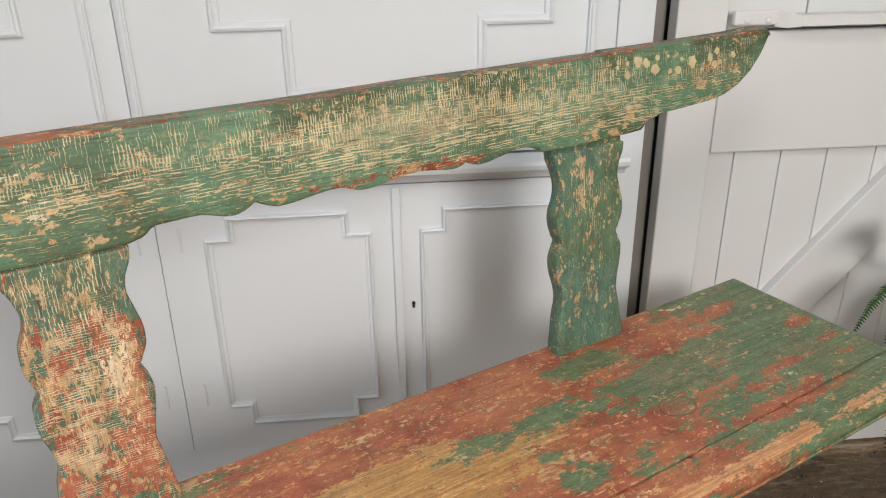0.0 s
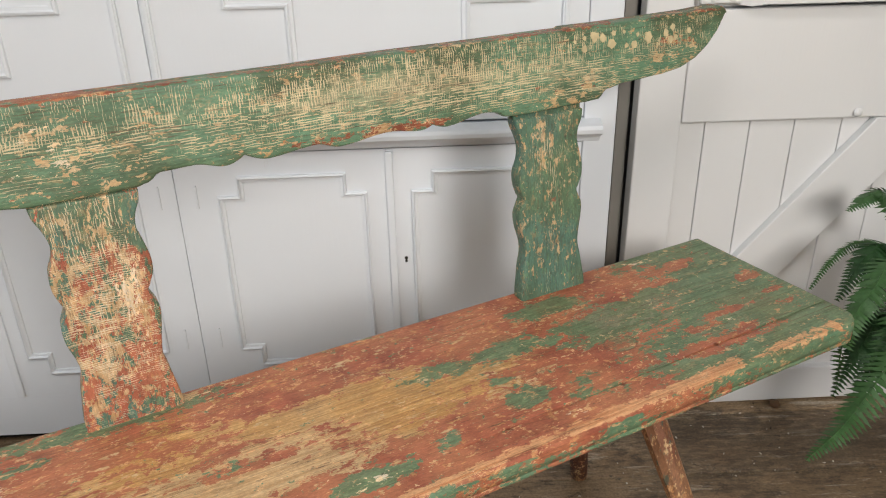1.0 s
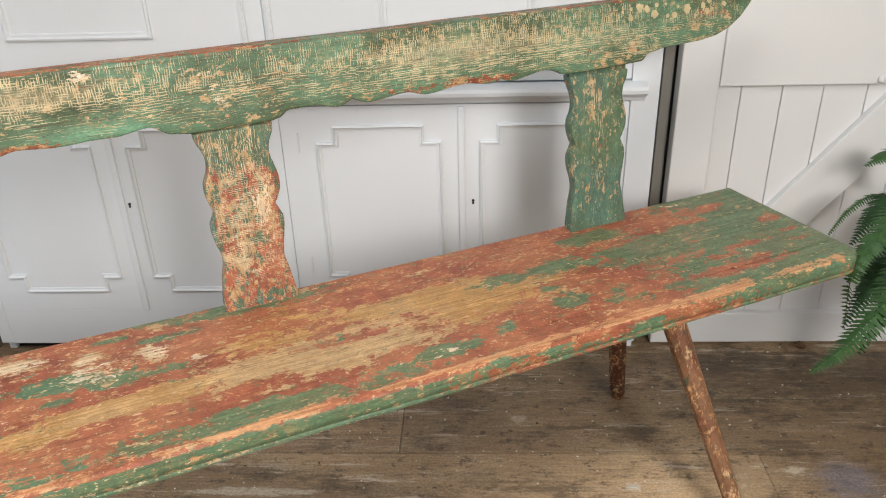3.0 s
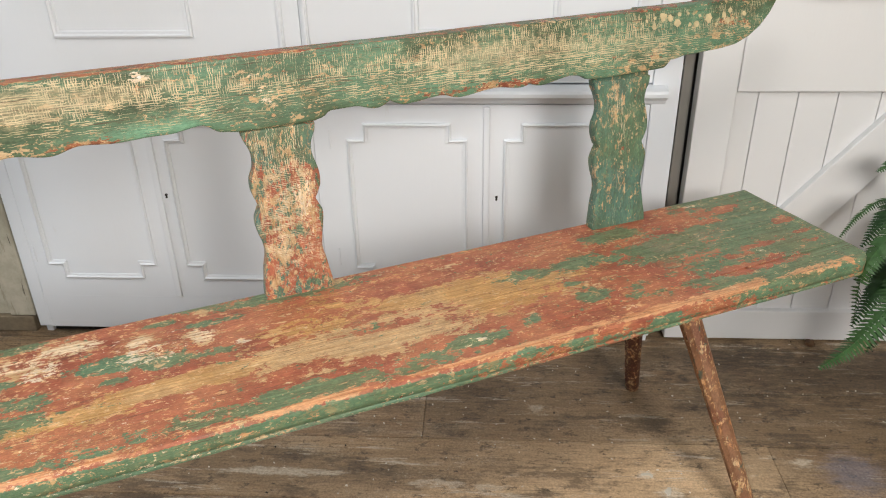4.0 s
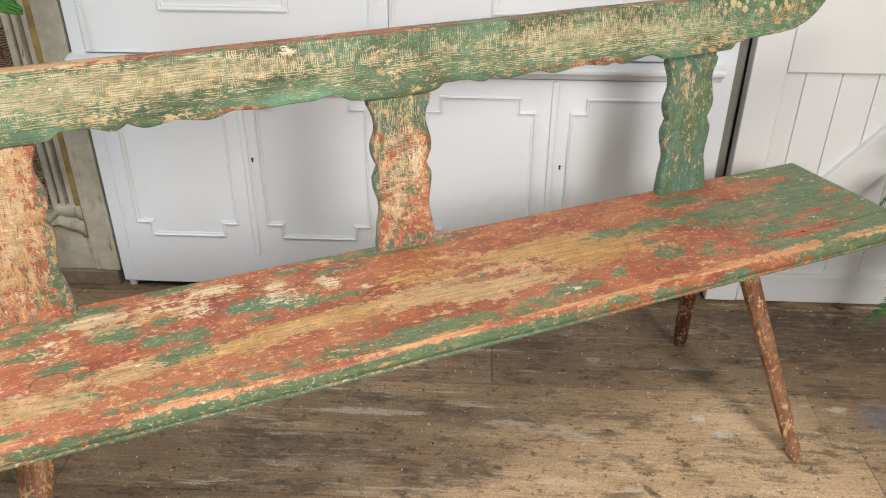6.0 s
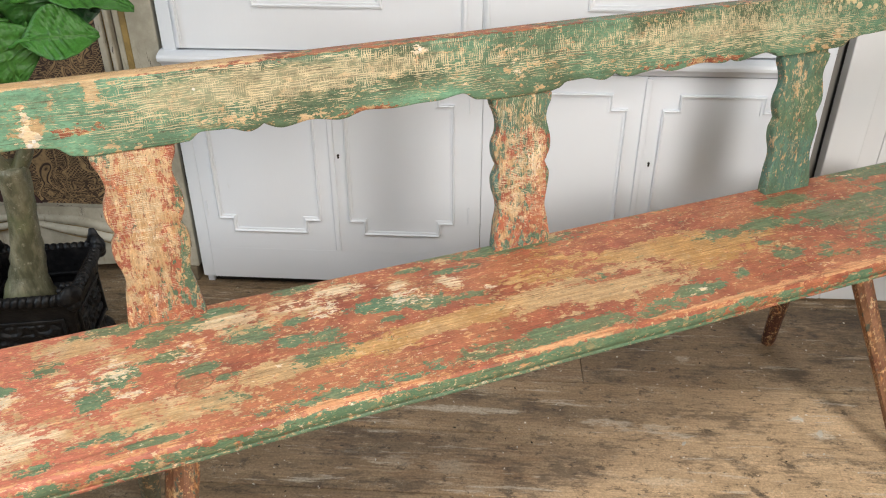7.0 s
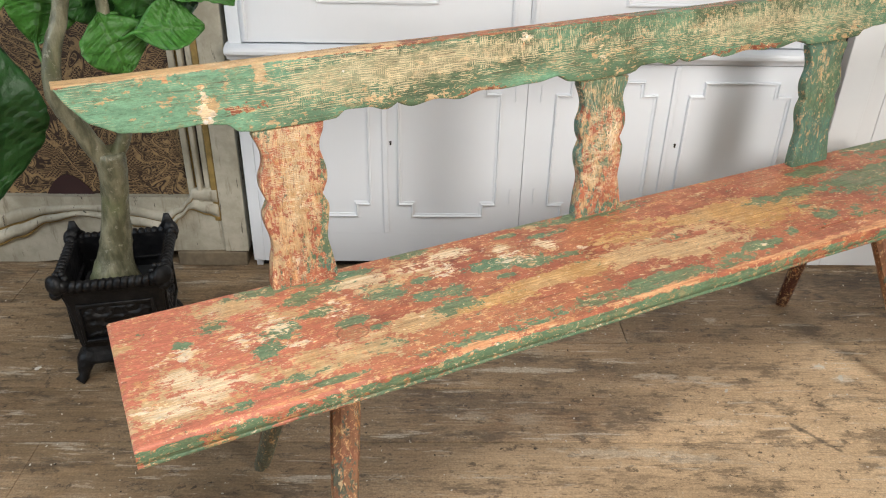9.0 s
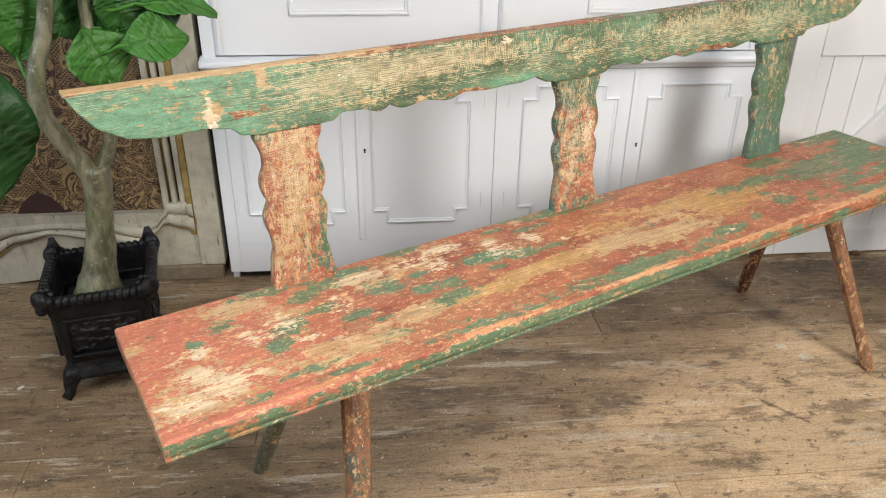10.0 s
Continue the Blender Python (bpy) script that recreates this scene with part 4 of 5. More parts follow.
S_GREENR = [(0.884, -0.079, 0.104, 0.062, 1.2), (0.863, -0.196, 0.1, 0.045, 1.2), (0.956, 0.022, 0.007, 0.022, 1.2), (0.718, -0.13, 0.068, 0.024, 0.7), (0.671, -0.209, 0.039, 0.016, 1.0), (0.563, -0.209, 0.027, 0.014, 1.0), (0.816, -0.191, 0.035, 0.015, 1.0), (0.877, -0.268, 0.065, 0.016, 1.0)]
S_CHIP = [(0.738, -0.03, 0.064, 0.028, 1.0), (0.8, -0.059, 0.025, 0.01, 1.0), (0.874, -0.026, 0.025, 0.012, 1.0), (0.932, -0.108, 0.025, 0.012, 1.0), (0.798, -0.222, 0.066, 0.016, 1.0), (0.73, -0.224, 0.046, 0.012, 1.0), (0.608, -0.208, 0.047, 0.018, 1.0), (0.828, -0.17, 0.046, 0.005, 0.8), (0.756, -0.184, 0.027, 0.008, 0.8), (0.932, -0.188, 0.016, 0.006, 0.7), (0.93, -0.157, 0.019, 0.005, 0.7)]
S_BARE = [(-0.78, -0.162, 0.027, 0.016, 1.2), (-0.753, -0.201, 0.073, 0.027, 0.55), (-0.78, -0.239, 0.058, 0.013, 0.5), (-0.6, -0.218, 0.066, 0.017, 0.55), (-0.682, -0.021, 0.033, 0.02, 0.75), (-0.621, -0.07, 0.024, 0.014, 0.6), (-0.849, -0.062, 0.013, 0.012, 0.5), (-0.466, -0.036, 0.049, 0.013, 0.9), (-0.355, -0.034, 0.054, 0.018, 0.6), (-0.286, -0.015, 0.045, 0.014, 1.1), (-0.566, -0.201, 0.055, 0.018, 0.5), (-0.442, -0.062, 0.032, 0.009, 0.6), (-0.284, -0.014, 0.042, 0.016, 1.2), (-0.194, -0.04, 0.016, 0.014, 1.1), (-0.108, -0.056, 0.019, 0.017, 1.1), (-0.103, 0.008, 0.012, 0.008, 1.0)]
S_BARE_2 = [(-0.172, -0.104, 0.009, 0.008, 1.0), (-0.343, -0.046, 0.03, 0.018, 0.6), (0.09, 0.014, 0.039, 0.008, 0.5)]
S_SAND = [(-0.43, -0.178, 0.064, 0.021, 1.1), (-0.496, -0.216, 0.037, 0.016, 0.9), (-0.54, -0.214, 0.025, 0.011, 0.7), (0.076, -0.161, 0.132, 0.034, 1.2), (-0.014, -0.186, 0.04, 0.018, 1.0), (-0.158, -0.168, 0.054, 0.014, 0.8), (0.152, -0.168, 0.128, 0.044, 1.1), (0.057, -0.186, 0.061, 0.025, 1.0)]
S_GOLD = [(-0.293, -0.18, 0.08, 0.018, 1), (-0.138, -0.162, 0.11, 0.021, 1.1), (0.218, -0.058, 0.13, 0.033, 1), (0.046, -0.1, 0.066, 0.023, 0.7), (0.266, -0.085, 0.119, 0.031, 1.1), (0.314, -0.149, 0.097, 0.031, 1), (0.422, -0.122, 0.08, 0.016, 0.7), (0.448, -0.159, 0.042, 0.014, 0.6)]
S_REDP = [(0.01, -0.2, 0.05, 0.013, 1.0), (0.083, -0.242, 0.064, 0.016, 1.0), (-0.111, -0.201, 0.066, 0.012, 1.0), (-0.202, -0.221, 0.074, 0.013, 1.0), (-0.328, -0.202, 0.055, 0.009, 0.8), (0.14, -0.143, 0.048, 0.008, 0.4), (0.082, -0.218, 0.028, 0.012, 1.0), (0.196, -0.232, 0.055, 0.025, 1.0), (0.363, -0.222, 0.088, 0.018, 1.0), (0.631, -0.064, 0.052, 0.016, 1.0)]
S_WHITE = [(-0.762, -0.112, 0.027, 0.022, 1), (-0.688, -0.099, 0.019, 0.013, 1), (-0.632, -0.095, 0.038, 0.044, 0.7), (-0.803, -0.12, 0.016, 0.013, 0.8), (-0.82, -0.219, 0.04, 0.028, 0.7), (-0.53, -0.088, 0.033, 0.03, 0.8), (-0.607, -0.155, 0.028, 0.013, 0.7), (-0.681, -0.116, 0.043, 0.027, 0.7), (-0.184, -0.076, 0.055, 0.029, 0.7), (-0.056, -0.096, 0.012, 0.008, 1.4), (-0.322, -0.06, 0.032, 0.026, 0.8), (-0.018, -0.22, 0.008, 0.003, 1.2), (0.254, -0.232, 0.029, 0.012, 0.8), (0.824, 0.012, 0.053, 0.01, 0.8), (0.812, -0.187, 0.01, 0.007, 1), (0.504, -0.246, 0.016, 0.006, 1)]
S_WHITE_2 = [(0.75, -0.097, 0.014, 0.005, 1)]
S_PALE = [(-0.78, -0.162, 0.027, 0.016, 1.0), (-0.748, -0.198, 0.052, 0.019, 1.0), (-0.461, -0.036, 0.044, 0.014, 1.0), (-0.286, -0.015, 0.045, 0.014, 1.0), (-0.194, -0.04, 0.016, 0.014, 1.0), (-0.108, -0.056, 0.019, 0.017, 1.0), (-0.783, -0.226, 0.05, 0.013, 1.0), (-0.355, -0.032, 0.042, 0.014, 1.0)]
S_RED = [(-0.80, -0.06, 0.10, 0.07, 1.1), (0.42, -0.005, 0.26, 0.040, 1.1), (0.30, -0.03, 0.20, 0.03, 1.0), (0.55, -0.055, 0.10, 0.03, 1.0), (-0.70, -0.02, 0.16, 0.03, 0.9)]
F_GREEN = [(-0.815, 0, 0.04, 9, 0.4), (-0.715, 0, 0.02, 9, 0.34), (-0.12, 0, 0.42, 9, 0.42), (0.545, 0, 0.03, 9, 0.3), (0.40, 0, 0.02, 9, 0.22), (0.82, 0, 0.14, 9, 0.26)]
F_RED = [(0.43, 0, 0.15, 9, 0.3), (-0.64, 0, 0.08, 9, 0.3), (0.68, 0, 0.10, 9, 0.2)]


def face_of(co):
    """1 on the front edge of the seat, 0 on its top."""
    return np.clip((H - 0.0035 - co[:, 2]) / 0.003, 0, 1) * (co[:, 1] < -0.2)


def edge_of(co):
    """The arris, rubbed to bare wood in stretches."""
    x = co[:, 0]
    reach = 0.0050 + 0.0055 * np.clip((x - 0.2) / 0.3, 0, 1)
    patchy = np.clip(0.62 + 0.35 * np.sin(x * 19 + 1.2) + 0.3 * np.sin(x * 47) + 0.25 * np.sin(x * 101 + 2), 0.0, 1.0)
    patchy = np.maximum(patchy, np.clip(1.3 - np.abs(x - 0.38) / 0.5, 0, 0.95))
    return np.exp(-((co[:, 1] - (YF + 0.0055 + 0.5 * reach)) / reach) ** 2) * (1 - 0.8 * face_of(co)) * (x < 0.93) * patchy


def worn(c, rows, base=-1.0):
    """How far inside the patches each point lies: 1 deep inside, 0 at an edge, -1 outside."""
    f = np.full(len(c), base)
    for x, y, rx, ry, w in rows:
        r = np.sqrt(((c[:, 0] - x) / (rx * 1.15)) ** 2 + ((c[:, 1] - y) / (ry * 1.15)) ** 2)
        f = np.maximum(f, np.where(r < 1, w * (1 - r) ** 0.6, np.maximum(-1.0, 1.2 * (1 - r))))
    return f


def mix_in(f, g):
    """The layer f with the patches g cut away."""
    return np.where(g > -0.6, np.minimum(f, -g), f)


def seat_green(c):
    f = worn(c, S_GREEN + S_GREEN_2 + S_GREEN_3)
    right = np.clip((c[:, 0] - 0.72 - 0.5 * (c[:, 1] + 0.12)) / 0.12, -0.9, 0.8)
    f = mix_in(np.maximum(f, np.maximum(right, worn(c, S_GREENR))), worn(c, S_CHIP))
    top = 0.035 + 0.35 * f
    return (1 - face_of(c)) * top + face_of(c) * (-0.02 + blobs(c[:, 0], c[:, 1] * 0, F_GREEN, 2.0)) - 0.3 * edge_of(c)


def seat_red(c):
    f = np.full(len(c), 0.75)
    f = mix_in(f, np.maximum(worn(c, S_SAND), worn(c, S_GOLD)))
    f = np.maximum(f, np.maximum(worn(c, S_REDP), worn(c, S_RED)))
    return (1 - face_of(c)) * (0.05 + 0.34 * f) + face_of(c) * (0.08 + blobs(c[:, 0], c[:, 1] * 0, F_RED))


def seat_bare(c):
    f = worn(c, S_BARE + S_BARE_2)
    return (1 - face_of(c)) * (0.07 + 0.30 * f) - 0.16 * face_of(c)


weigh(seat, "green", seat_green)
weigh(seat, "red", seat_red)
weigh(seat, "bare", seat_bare)
weigh(seat, "gold", lambda c: np.clip(0.5 + 0.6 * worn(c, S_GOLD) - 0.7 * worn(c, S_SAND), 0, 1))
weigh(seat, "edge", edge_of)
weigh(seat, "pale", lambda c: np.clip(0.2 + 1.2 * worn(c, S_PALE), 0, 0.9))
# the red turns lighter and pinker towards the left end
weigh(seat, "left_lighter", lambda c: np.clip((-0.45 - c[:, 0]) / 0.3, 0, 0.75))
weigh(seat, "grey", lambda c: 0.15 + 0.85 * np.exp(-((c[:, 0] - 0.70) / 0.10) ** 2 - ((c[:, 1] + 0.14) / 0.06) ** 2))
weigh(seat, "teal", lambda c: 0.75 * face_of(c) + 0.3 * (c[:, 0] < -0.2))
weigh(seat, "white", lambda c: -0.05 + 0.19 * np.maximum(0, worn(c, S_WHITE + S_WHITE_2)) + 0.04 * np.clip((0.1 - c[:, 0]) / 0.3, 0, 1) + 0.03 * face_of(c))


def lean(z):
    return 0.1 * (z - 0.46)


# lower edge of the rail: x and z of its turning points
LOW = [(-0.856, 0.828), (-0.846, 0.804), (-0.821, 0.772), (-0.784, 0.752), (-0.736, 0.746), (-0.676, 0.748), (-0.639, 0.743), (-0.618, 0.729), (-0.594, 0.726), (-0.489, 0.727), (-0.470, 0.728),
       (-0.452, 0.739), (-0.415, 0.738), (-0.385, 0.730), (-0.364, 0.739), (-0.338, 0.729), (-0.295, 0.735), (-0.25, 0.729), (-0.21, 0.738), (-0.167, 0.735), (-0.130, 0.737), (-0.097, 0.737),
       (-0.053, 0.743), (-0.026, 0.730), (0.0, 0.727), (0.106, 0.728), (0.118, 0.731), (0.133, 0.740), (0.170, 0.741), (0.203, 0.734), (0.226, 0.743), (0.250, 0.734), (0.312, 0.740), (0.340, 0.733)]
LOW2 = [(0.405, 0.740), (0.450, 0.735), (0.467, 0.740), (0.485, 0.734), (0.545, 0.743), (0.562, 0.741), (0.577, 0.733), (0.600, 0.732), (0.706, 0.734), (0.731, 0.735), (0.746, 0.747), (0.78, 0.752),
        (0.848, 0.755), (0.885, 0.760), (0.914, 0.771), (0.938, 0.787), (0.957, 0.807), (0.968, 0.824), (0.973, 0.834)]
low_x, low_z = [p[0] for p in LOW + LOW2], [p[1] for p in LOW + LOW2]
CUSPS = (-0.364, -0.130, 0.226, 0.467)


def rail_low(x):
    """The lower edge, eased between its turning points."""
    i = int(np.clip(np.searchsorted(low_x, x) - 1, 0, len(low_x) - 2))
    t = min(1, max(0, (x - low_x[i]) / (low_x[i + 1] - low_x[i])))
    a, b = low_x[i] in CUSPS, low_x[i + 1] in CUSPS
    if a or i > len(low_x) - 8:
        t = 1 - (1 - t) ** 1.6 if a else t
    elif b:
        t = t ** 1.8
    elif 4 < i:
        t = t * t * (3 - 2 * t)
    return low_z[i] + (low_z[i + 1] - low_z[i]) * t


def rail_top(x):
    z = 0.826 + 0.010 * (x + 0.856) / 1.83 - 0.0015 * noise.noise((x * 6, 2, 0))
    return z + 0.0022 * (x > 0.678) + 0.003 * max(0, (x - 0.9) / 0.07) - 0.006 * max(0, (x - 0.962) / 0.011) ** 2


def rail_loop(x, inset=0.0):
    zt, zb = rail_top(x), rail_low(x)
    zt, zb = zt - inset, min(zb + inset, zt - inset - 0.004)
    h = zt - zb
    e = min(0.003, h * 0.3)
    t = 0.030
    pts = [(0.002 + e, 0.0), (0.0008, e * 0.35), (0.0, e)]
    for i in range(1, 14):
        pts.append((0.0006 * noise.noise((x * 14, i * 0.9, 3)), e + (h - 2 * e) * i / 14))
    pts += [(0.0, h - e), (0.0008, h - e * 0.35), (e, h)]
    for i in range(1, 5):
        pts.append((e + (t - 2 * e) * i / 5, h + 0.0005 * noise.noise((x * 20, i, 9))))
    pts += [(t - e, h), (t, h - e), (t, h * 0.5), (t, e), (t - e, 0.0), (t * 0.5, 0.0)]
    return [(x, lean(zb + z) - 0.002 + y, zb + z) for y, z in pts]


rx = sorted(set([-0.856, -0.855, -0.852] + list(np.linspace(-0.848, 0.966, 380)) + [0.969, 0.971, 0.973] + list(CUSPS)))
rail = part("back_rail", loft([rail_loop(x, 0.0015 if x in (-0.856, 0.973) else 0) for x in rx]), M_RAIL, bench, "scalloped back rail with crackled green and cream paint", True)

R_CR = [(0.42, 0.795, 0.20, 0.030, 0.10), (0.34, 0.79, 0.10, 0.03, 0.04), (0.12, 0.80, 0.10, 0.02, 0.05), (0.68, 0.780, 0.14, 0.03, 0.07), (-0.33, 0.797, 0.17, 0.030, 0.17), (-0.48, 0.785, 0.08, 0.03, 0.08), (-0.10, 0.80, 0.10, 0.02, 0.07), (0.9, 0.80, 0.06, 0.03, 0.01), (-0.74, 0.78, 0.10, 0.06, -0.034)]
R_RED = [(0.42, 0.745, 0.14, 0.010, 0.26), (0.70, 0.76, 0.08, 0.012, 0.12), (-0.2, 0.738, 0.06, 0.008, 0.25), (0.87, 0.80, 0.05, 0.02, 0.2), (-0.60, 0.765, 0.05, 0.01, 0.2)]
R_BARE = [(-0.665, 0.775, 0.020, 0.03, 0.2), (-0.579, 0.815, 0.009, 0.016, 0.45), (0.03, 0.803, 0.03, 0.012, 0.22), (0.06, 0.770, 0.04, 0.016, 0.18), (0.090, 0.737, 0.02, 0.010, 0.28), (-0.42, 0.755, 0.06, 0.015, 0.26), (-0.70, 0.792, 0.03, 0.006, 0.24), (-0.655, 0.77, 0.03, 0.012, 0.24), (-0.28, 0.742, 0.03, 0.010, 0.22), (-0.58, 0.735, 0.06, 0.008, 0.2), (0.66, 0.75, 0.08, 0.012, 0.14), (-0.72, 0.765, 0.06, 0.02, 0.08)]
R_WHITE = [(-0.664, 0.760, 0.012, 0.016, 0.30), (-0.664, 0.788, 0.007, 0.018, 0.24), (-0.121, 0.8185, 0.014, 0.008, 0.2), (0.015, 0.805, 0.03, 0.012, 0.10), (-0.2, 0.79, 0.04, 0.008, 0.08), (0.05, 0.78, 0.025, 0.02, 0.09), (-0.02, 0.76, 0.06, 0.012, 0.09)]


def top_of(c):
    zt = 0.826 + 0.010 * (c[:, 0] + 0.856) / 1.83
    return np.clip((c[:, 2] - zt + 0.0035) / 0.003, 0, 1)


weigh(rail, "crackle", lambda c: (1 - top_of(c)) * (0.055 + 1.5 * blobs(c[:, 0], c[:, 2], R_CR)) * (1 - 0.7 * np.exp(-((c[:, 2] - 0.735) / 0.016) ** 2)))
weigh(rail, "upright", lambda c: np.clip((c[:, 2] - 0.772) / 0.03, 0, 1) * np.clip((c[:, 0] + 0.35) / 0.3, 0, 1))
weigh(rail, "green", lambda c: (1 - top_of(c)) * (0.42 - 2.6 * blobs(c[:, 0], c[:, 2], R_RED)) + top_of(c) * (-0.10 + 0.16 * np.clip((c[:, 0] + 0.1) / 0.3, 0, 1) - 0.2 * (c[:, 0] < -0.35)))
weigh(rail, "red", lambda c: 0.15 + 0.10 * top_of(c) * (c[:, 0] > -0.4) - 0.34 * top_of(c) * (c[:, 0] < -0.4))
weigh(rail, "bare", lambda c: -0.21 + 1.2 * (1 - top_of(c)) * blobs(c[:, 0], c[:, 2], R_BARE) + 0.36 * top_of(c) * (c[:, 0] < -0.35))
weigh(rail, "teal", lambda c: 0.95 * np.clip((-0.42 - c[:, 0]) / 0.22, 0, 1) + blobs(c[:, 0], c[:, 2], [(-0.05, 0.745, 0.12, 0.02, 0.5), (-0.2, 0.745, 0.1, 0.02, 0.3)]))
weigh(rail, "white", lambda c: -0.05 + blobs(c[:, 0], c[:, 2], R_WHITE))


# the three shaped uprights: (height, left, right) as parts of the width
SHAPE = [(0.452, 0.0, 0.0), (0.468, -0.001, 0.001), (0.492, 0.002, -0.003), (0.510, 0.0045, -0.006), (0.530, 0.009, -0.010), (0.548, 0.008, -0.0085), (0.570, 0.002, -0.0045), (0.590, 0.001, -0.003), (0.606, 0.0075, -0.0095),
         (0.611, 0.010, -0.0115), (0.616, 0.007, -0.0085), (0.632, 0.002, -0.002), (0.650, 0.002, -0.0015), (0.668, 0.009, -0.0055), (0.684, 0.0105, -0.0095), (0.700, 0.0065, -0.0075), (0.715, 0.0, -0.001), (0.736, -0.002, 0.0005)]


def splat_edge(z, i):
    zs = [s[0] for s in SHAPE]
    j = int(np.clip(np.searchsorted(zs, z) - 1, 0, len(zs) - 2))
    t = (z - zs[j]) / (zs[j + 1] - zs[j])
    p = [SHAPE[min(max(j + k, 0), len(SHAPE) - 1)][i] for k in (-1, 0, 1, 2)]
    return 0.5 * (2 * p[1] + (p[2] - p[0]) * t + (2 * p[0] - 5 * p[1] + 4 * p[2] - p[3]) * t * t + (3 * p[1] - p[0] - 3 * p[2] + p[3]) * t ** 3)


def splat(x0, x1, weights, label):
    loops = []
    cols = 22
    for z in list(np.linspace(0.4525, 0.7255, 108)) + [0.7257, 0.736]:
        a, b = x0 + splat_edge(z, 1), x1 + splat_edge(z, 2)
        e = 0.0025
        y = lean(z) + (0.006 if z > 0.7256 else 0)
        t = 0.024 if z < 0.7256 else 0.012
        pts = [(a, y + e, z), (a + e * 0.35, y + e * 0.35, z)]
        for i in range(cols + 1):
            pts.append((a + e + (b - a - 2 * e) * i / cols, y + 0.0005 * noise.noise((i * 0.6, z * 40, x0 * 9)), z))
        pts += [(b - e * 0.35, y + e * 0.35, z), (b, y + e, z), (b, y + t - e, z), (b - e, y + t, z), (a + e, y + t, z), (a, y + t - e, z)]
        loops.append(pts)
    ob = part("back_splat", loft(loops), M_SPLAT, bench, label, True)
    for key, fn in weights.items():
        weigh(ob, key, lambda c: fn((c[:, 0] - x0) / (x1 - x0), (c[:, 2] - 0.46) / 0.27))
    return ob


splat(-0.601, -0.490, {
    "crackle": lambda s, h: 0.055 * np.exp(-((s - 0.45) / 0.36) ** 2) * np.clip(h * 3, 0.3, 1) + 0.03,
    "green": lambda s, h: -0.20 + blobs(s, h, [(0.95, 0.45, 0.16, 0.35, 0.42), (0.85, 0.2, 0.12, 0.12, 0.3), (0.1, 0.98, 0.3, 0.08, 0.3), (0.6, 0.15, 0.1, 0.15, 0.15)]),
    "red": lambda s, h: 0.14 + 0.3 * np.clip((0.24 - h) / 0.08, 0, 1) + blobs(s, h, [(0.0, 0.6, 0.15, 0.5, 0.1)]),
    "bare": lambda s, h: 0.02 + blobs(s, h, [(0.45, 0.50, 0.26, 0.38, 0.30), (0.0, 0.3, 0.12, 0.4, 0.10), (0.5, 0.05, 0.8, 0.12, -0.25)]),
    "teal": lambda s, h: 0.2 + 0.0 * s,
    "white": lambda s, h: -0.045 + blobs(s, h, [(0.4, 0.15, 0.4, 0.1, 0.08), (0.3, 0.9, 0.3, 0.08, 0.08), (0.5, 0.5, 0.2, 0.3, 0.05)])},
    "upright with worn cream crackle over red and green")
splat(0.0, 0.107, {
    "crackle": lambda s, h: 0.055 + 0.06 * blobs(s, h, [(0.5, 0.5, 0.4, 0.25, 1)]),
    "green": lambda s, h: -0.16 + blobs(s, h, [(0.4, 0.93, 0.6, 0.12, 0.55), (0.95, 0.84, 0.2, 0.08, 0.5), (0.45, 0.5, 0.28, 0.22, 0.24), (1.0, 0.45, 0.1, 0.2, 0.3), (0.5, 0.03, 0.7, 0.05, 0.25), (0.0, 0.5, 0.05, 0.5, 0.35)]),
    "red": lambda s, h: 0.20 + blobs(s, h, [(0.9, 0.68, 0.25, 0.1, 0.4), (0.5, 0.1, 0.6, 0.14, 0.4)]),
    "bare": lambda s, h: -0.06 + blobs(s, h, [(0.15, 0.6, 0.15, 0.15, 0.18), (0.3, 0.3, 0.15, 0.1, 0.15), (0.3, 0.75, 0.3, 0.05, 0.15)]),
    "teal": lambda s, h: 0.2 + blobs(s, h, [(0.95, 0.88, 0.12, 0.1, 0.7), (0.0, 0.5, 0.1, 0.5, 0.5)]),
    "upright": lambda s, h: np.clip((h - 0.68) / 0.15, 0, 1),
    "white": lambda s, h: -0.05 + blobs(s, h, [(0.7, 0.58, 0.14, 0.10, 0.24), (0.75, 0.4, 0.1, 0.15, 0.12)])},
    "upright with crackled red, teal and cream paint")
splat(0.594, 0.705, {
    "crackle": lambda s, h: 0.012 + blobs(s, h, [(0.42, 0.78, 0.16, 0.2, 0.05), (0.45, 0.35, 0.08, 0.3, 0.02)]),
    "green": lambda s, h: 0.40 + blobs(s, h, [(0.45, 0.65, 0.3, 0.3, -0.12), (0.1, 0.9, 0.2, 0.1, -0.1), (0.95, 0.75, 0.1, 0.1, -0.3)]),
    "red": lambda s, h: 0.0 + blobs(s, h, [(0.95, 0.75, 0.12, 0.12, 0.3), (0.1, 0.03, 0.2, 0.05, 0.3)]),
    "bare": lambda s, h: -0.17 + blobs(s, h, [(0.4, 0.85, 0.16, 0.1, 0.12), (0.42, 0.6, 0.1, 0.25, 0.10)]),
    "upright": lambda s, h: 1.0 + 0.0 * s,
    "teal": lambda s, h: 0.2 + 0.0 * s,
    "white": lambda s, h: -0.045 + 0.0 * s},
    "upright with mostly green paint and ochre wear")

# raised spots of cream paint on the rail's end, and a flaking white patch
FLAKE = plain("cream_paint_flake", (0.68, 0.56, 0.33), 0.65, 0, 0.25, 60)
FLAKE_W = plain("white_paint_flake", (0.80, 0.76, 0.70), 0.6, 0, 0.15, 60)


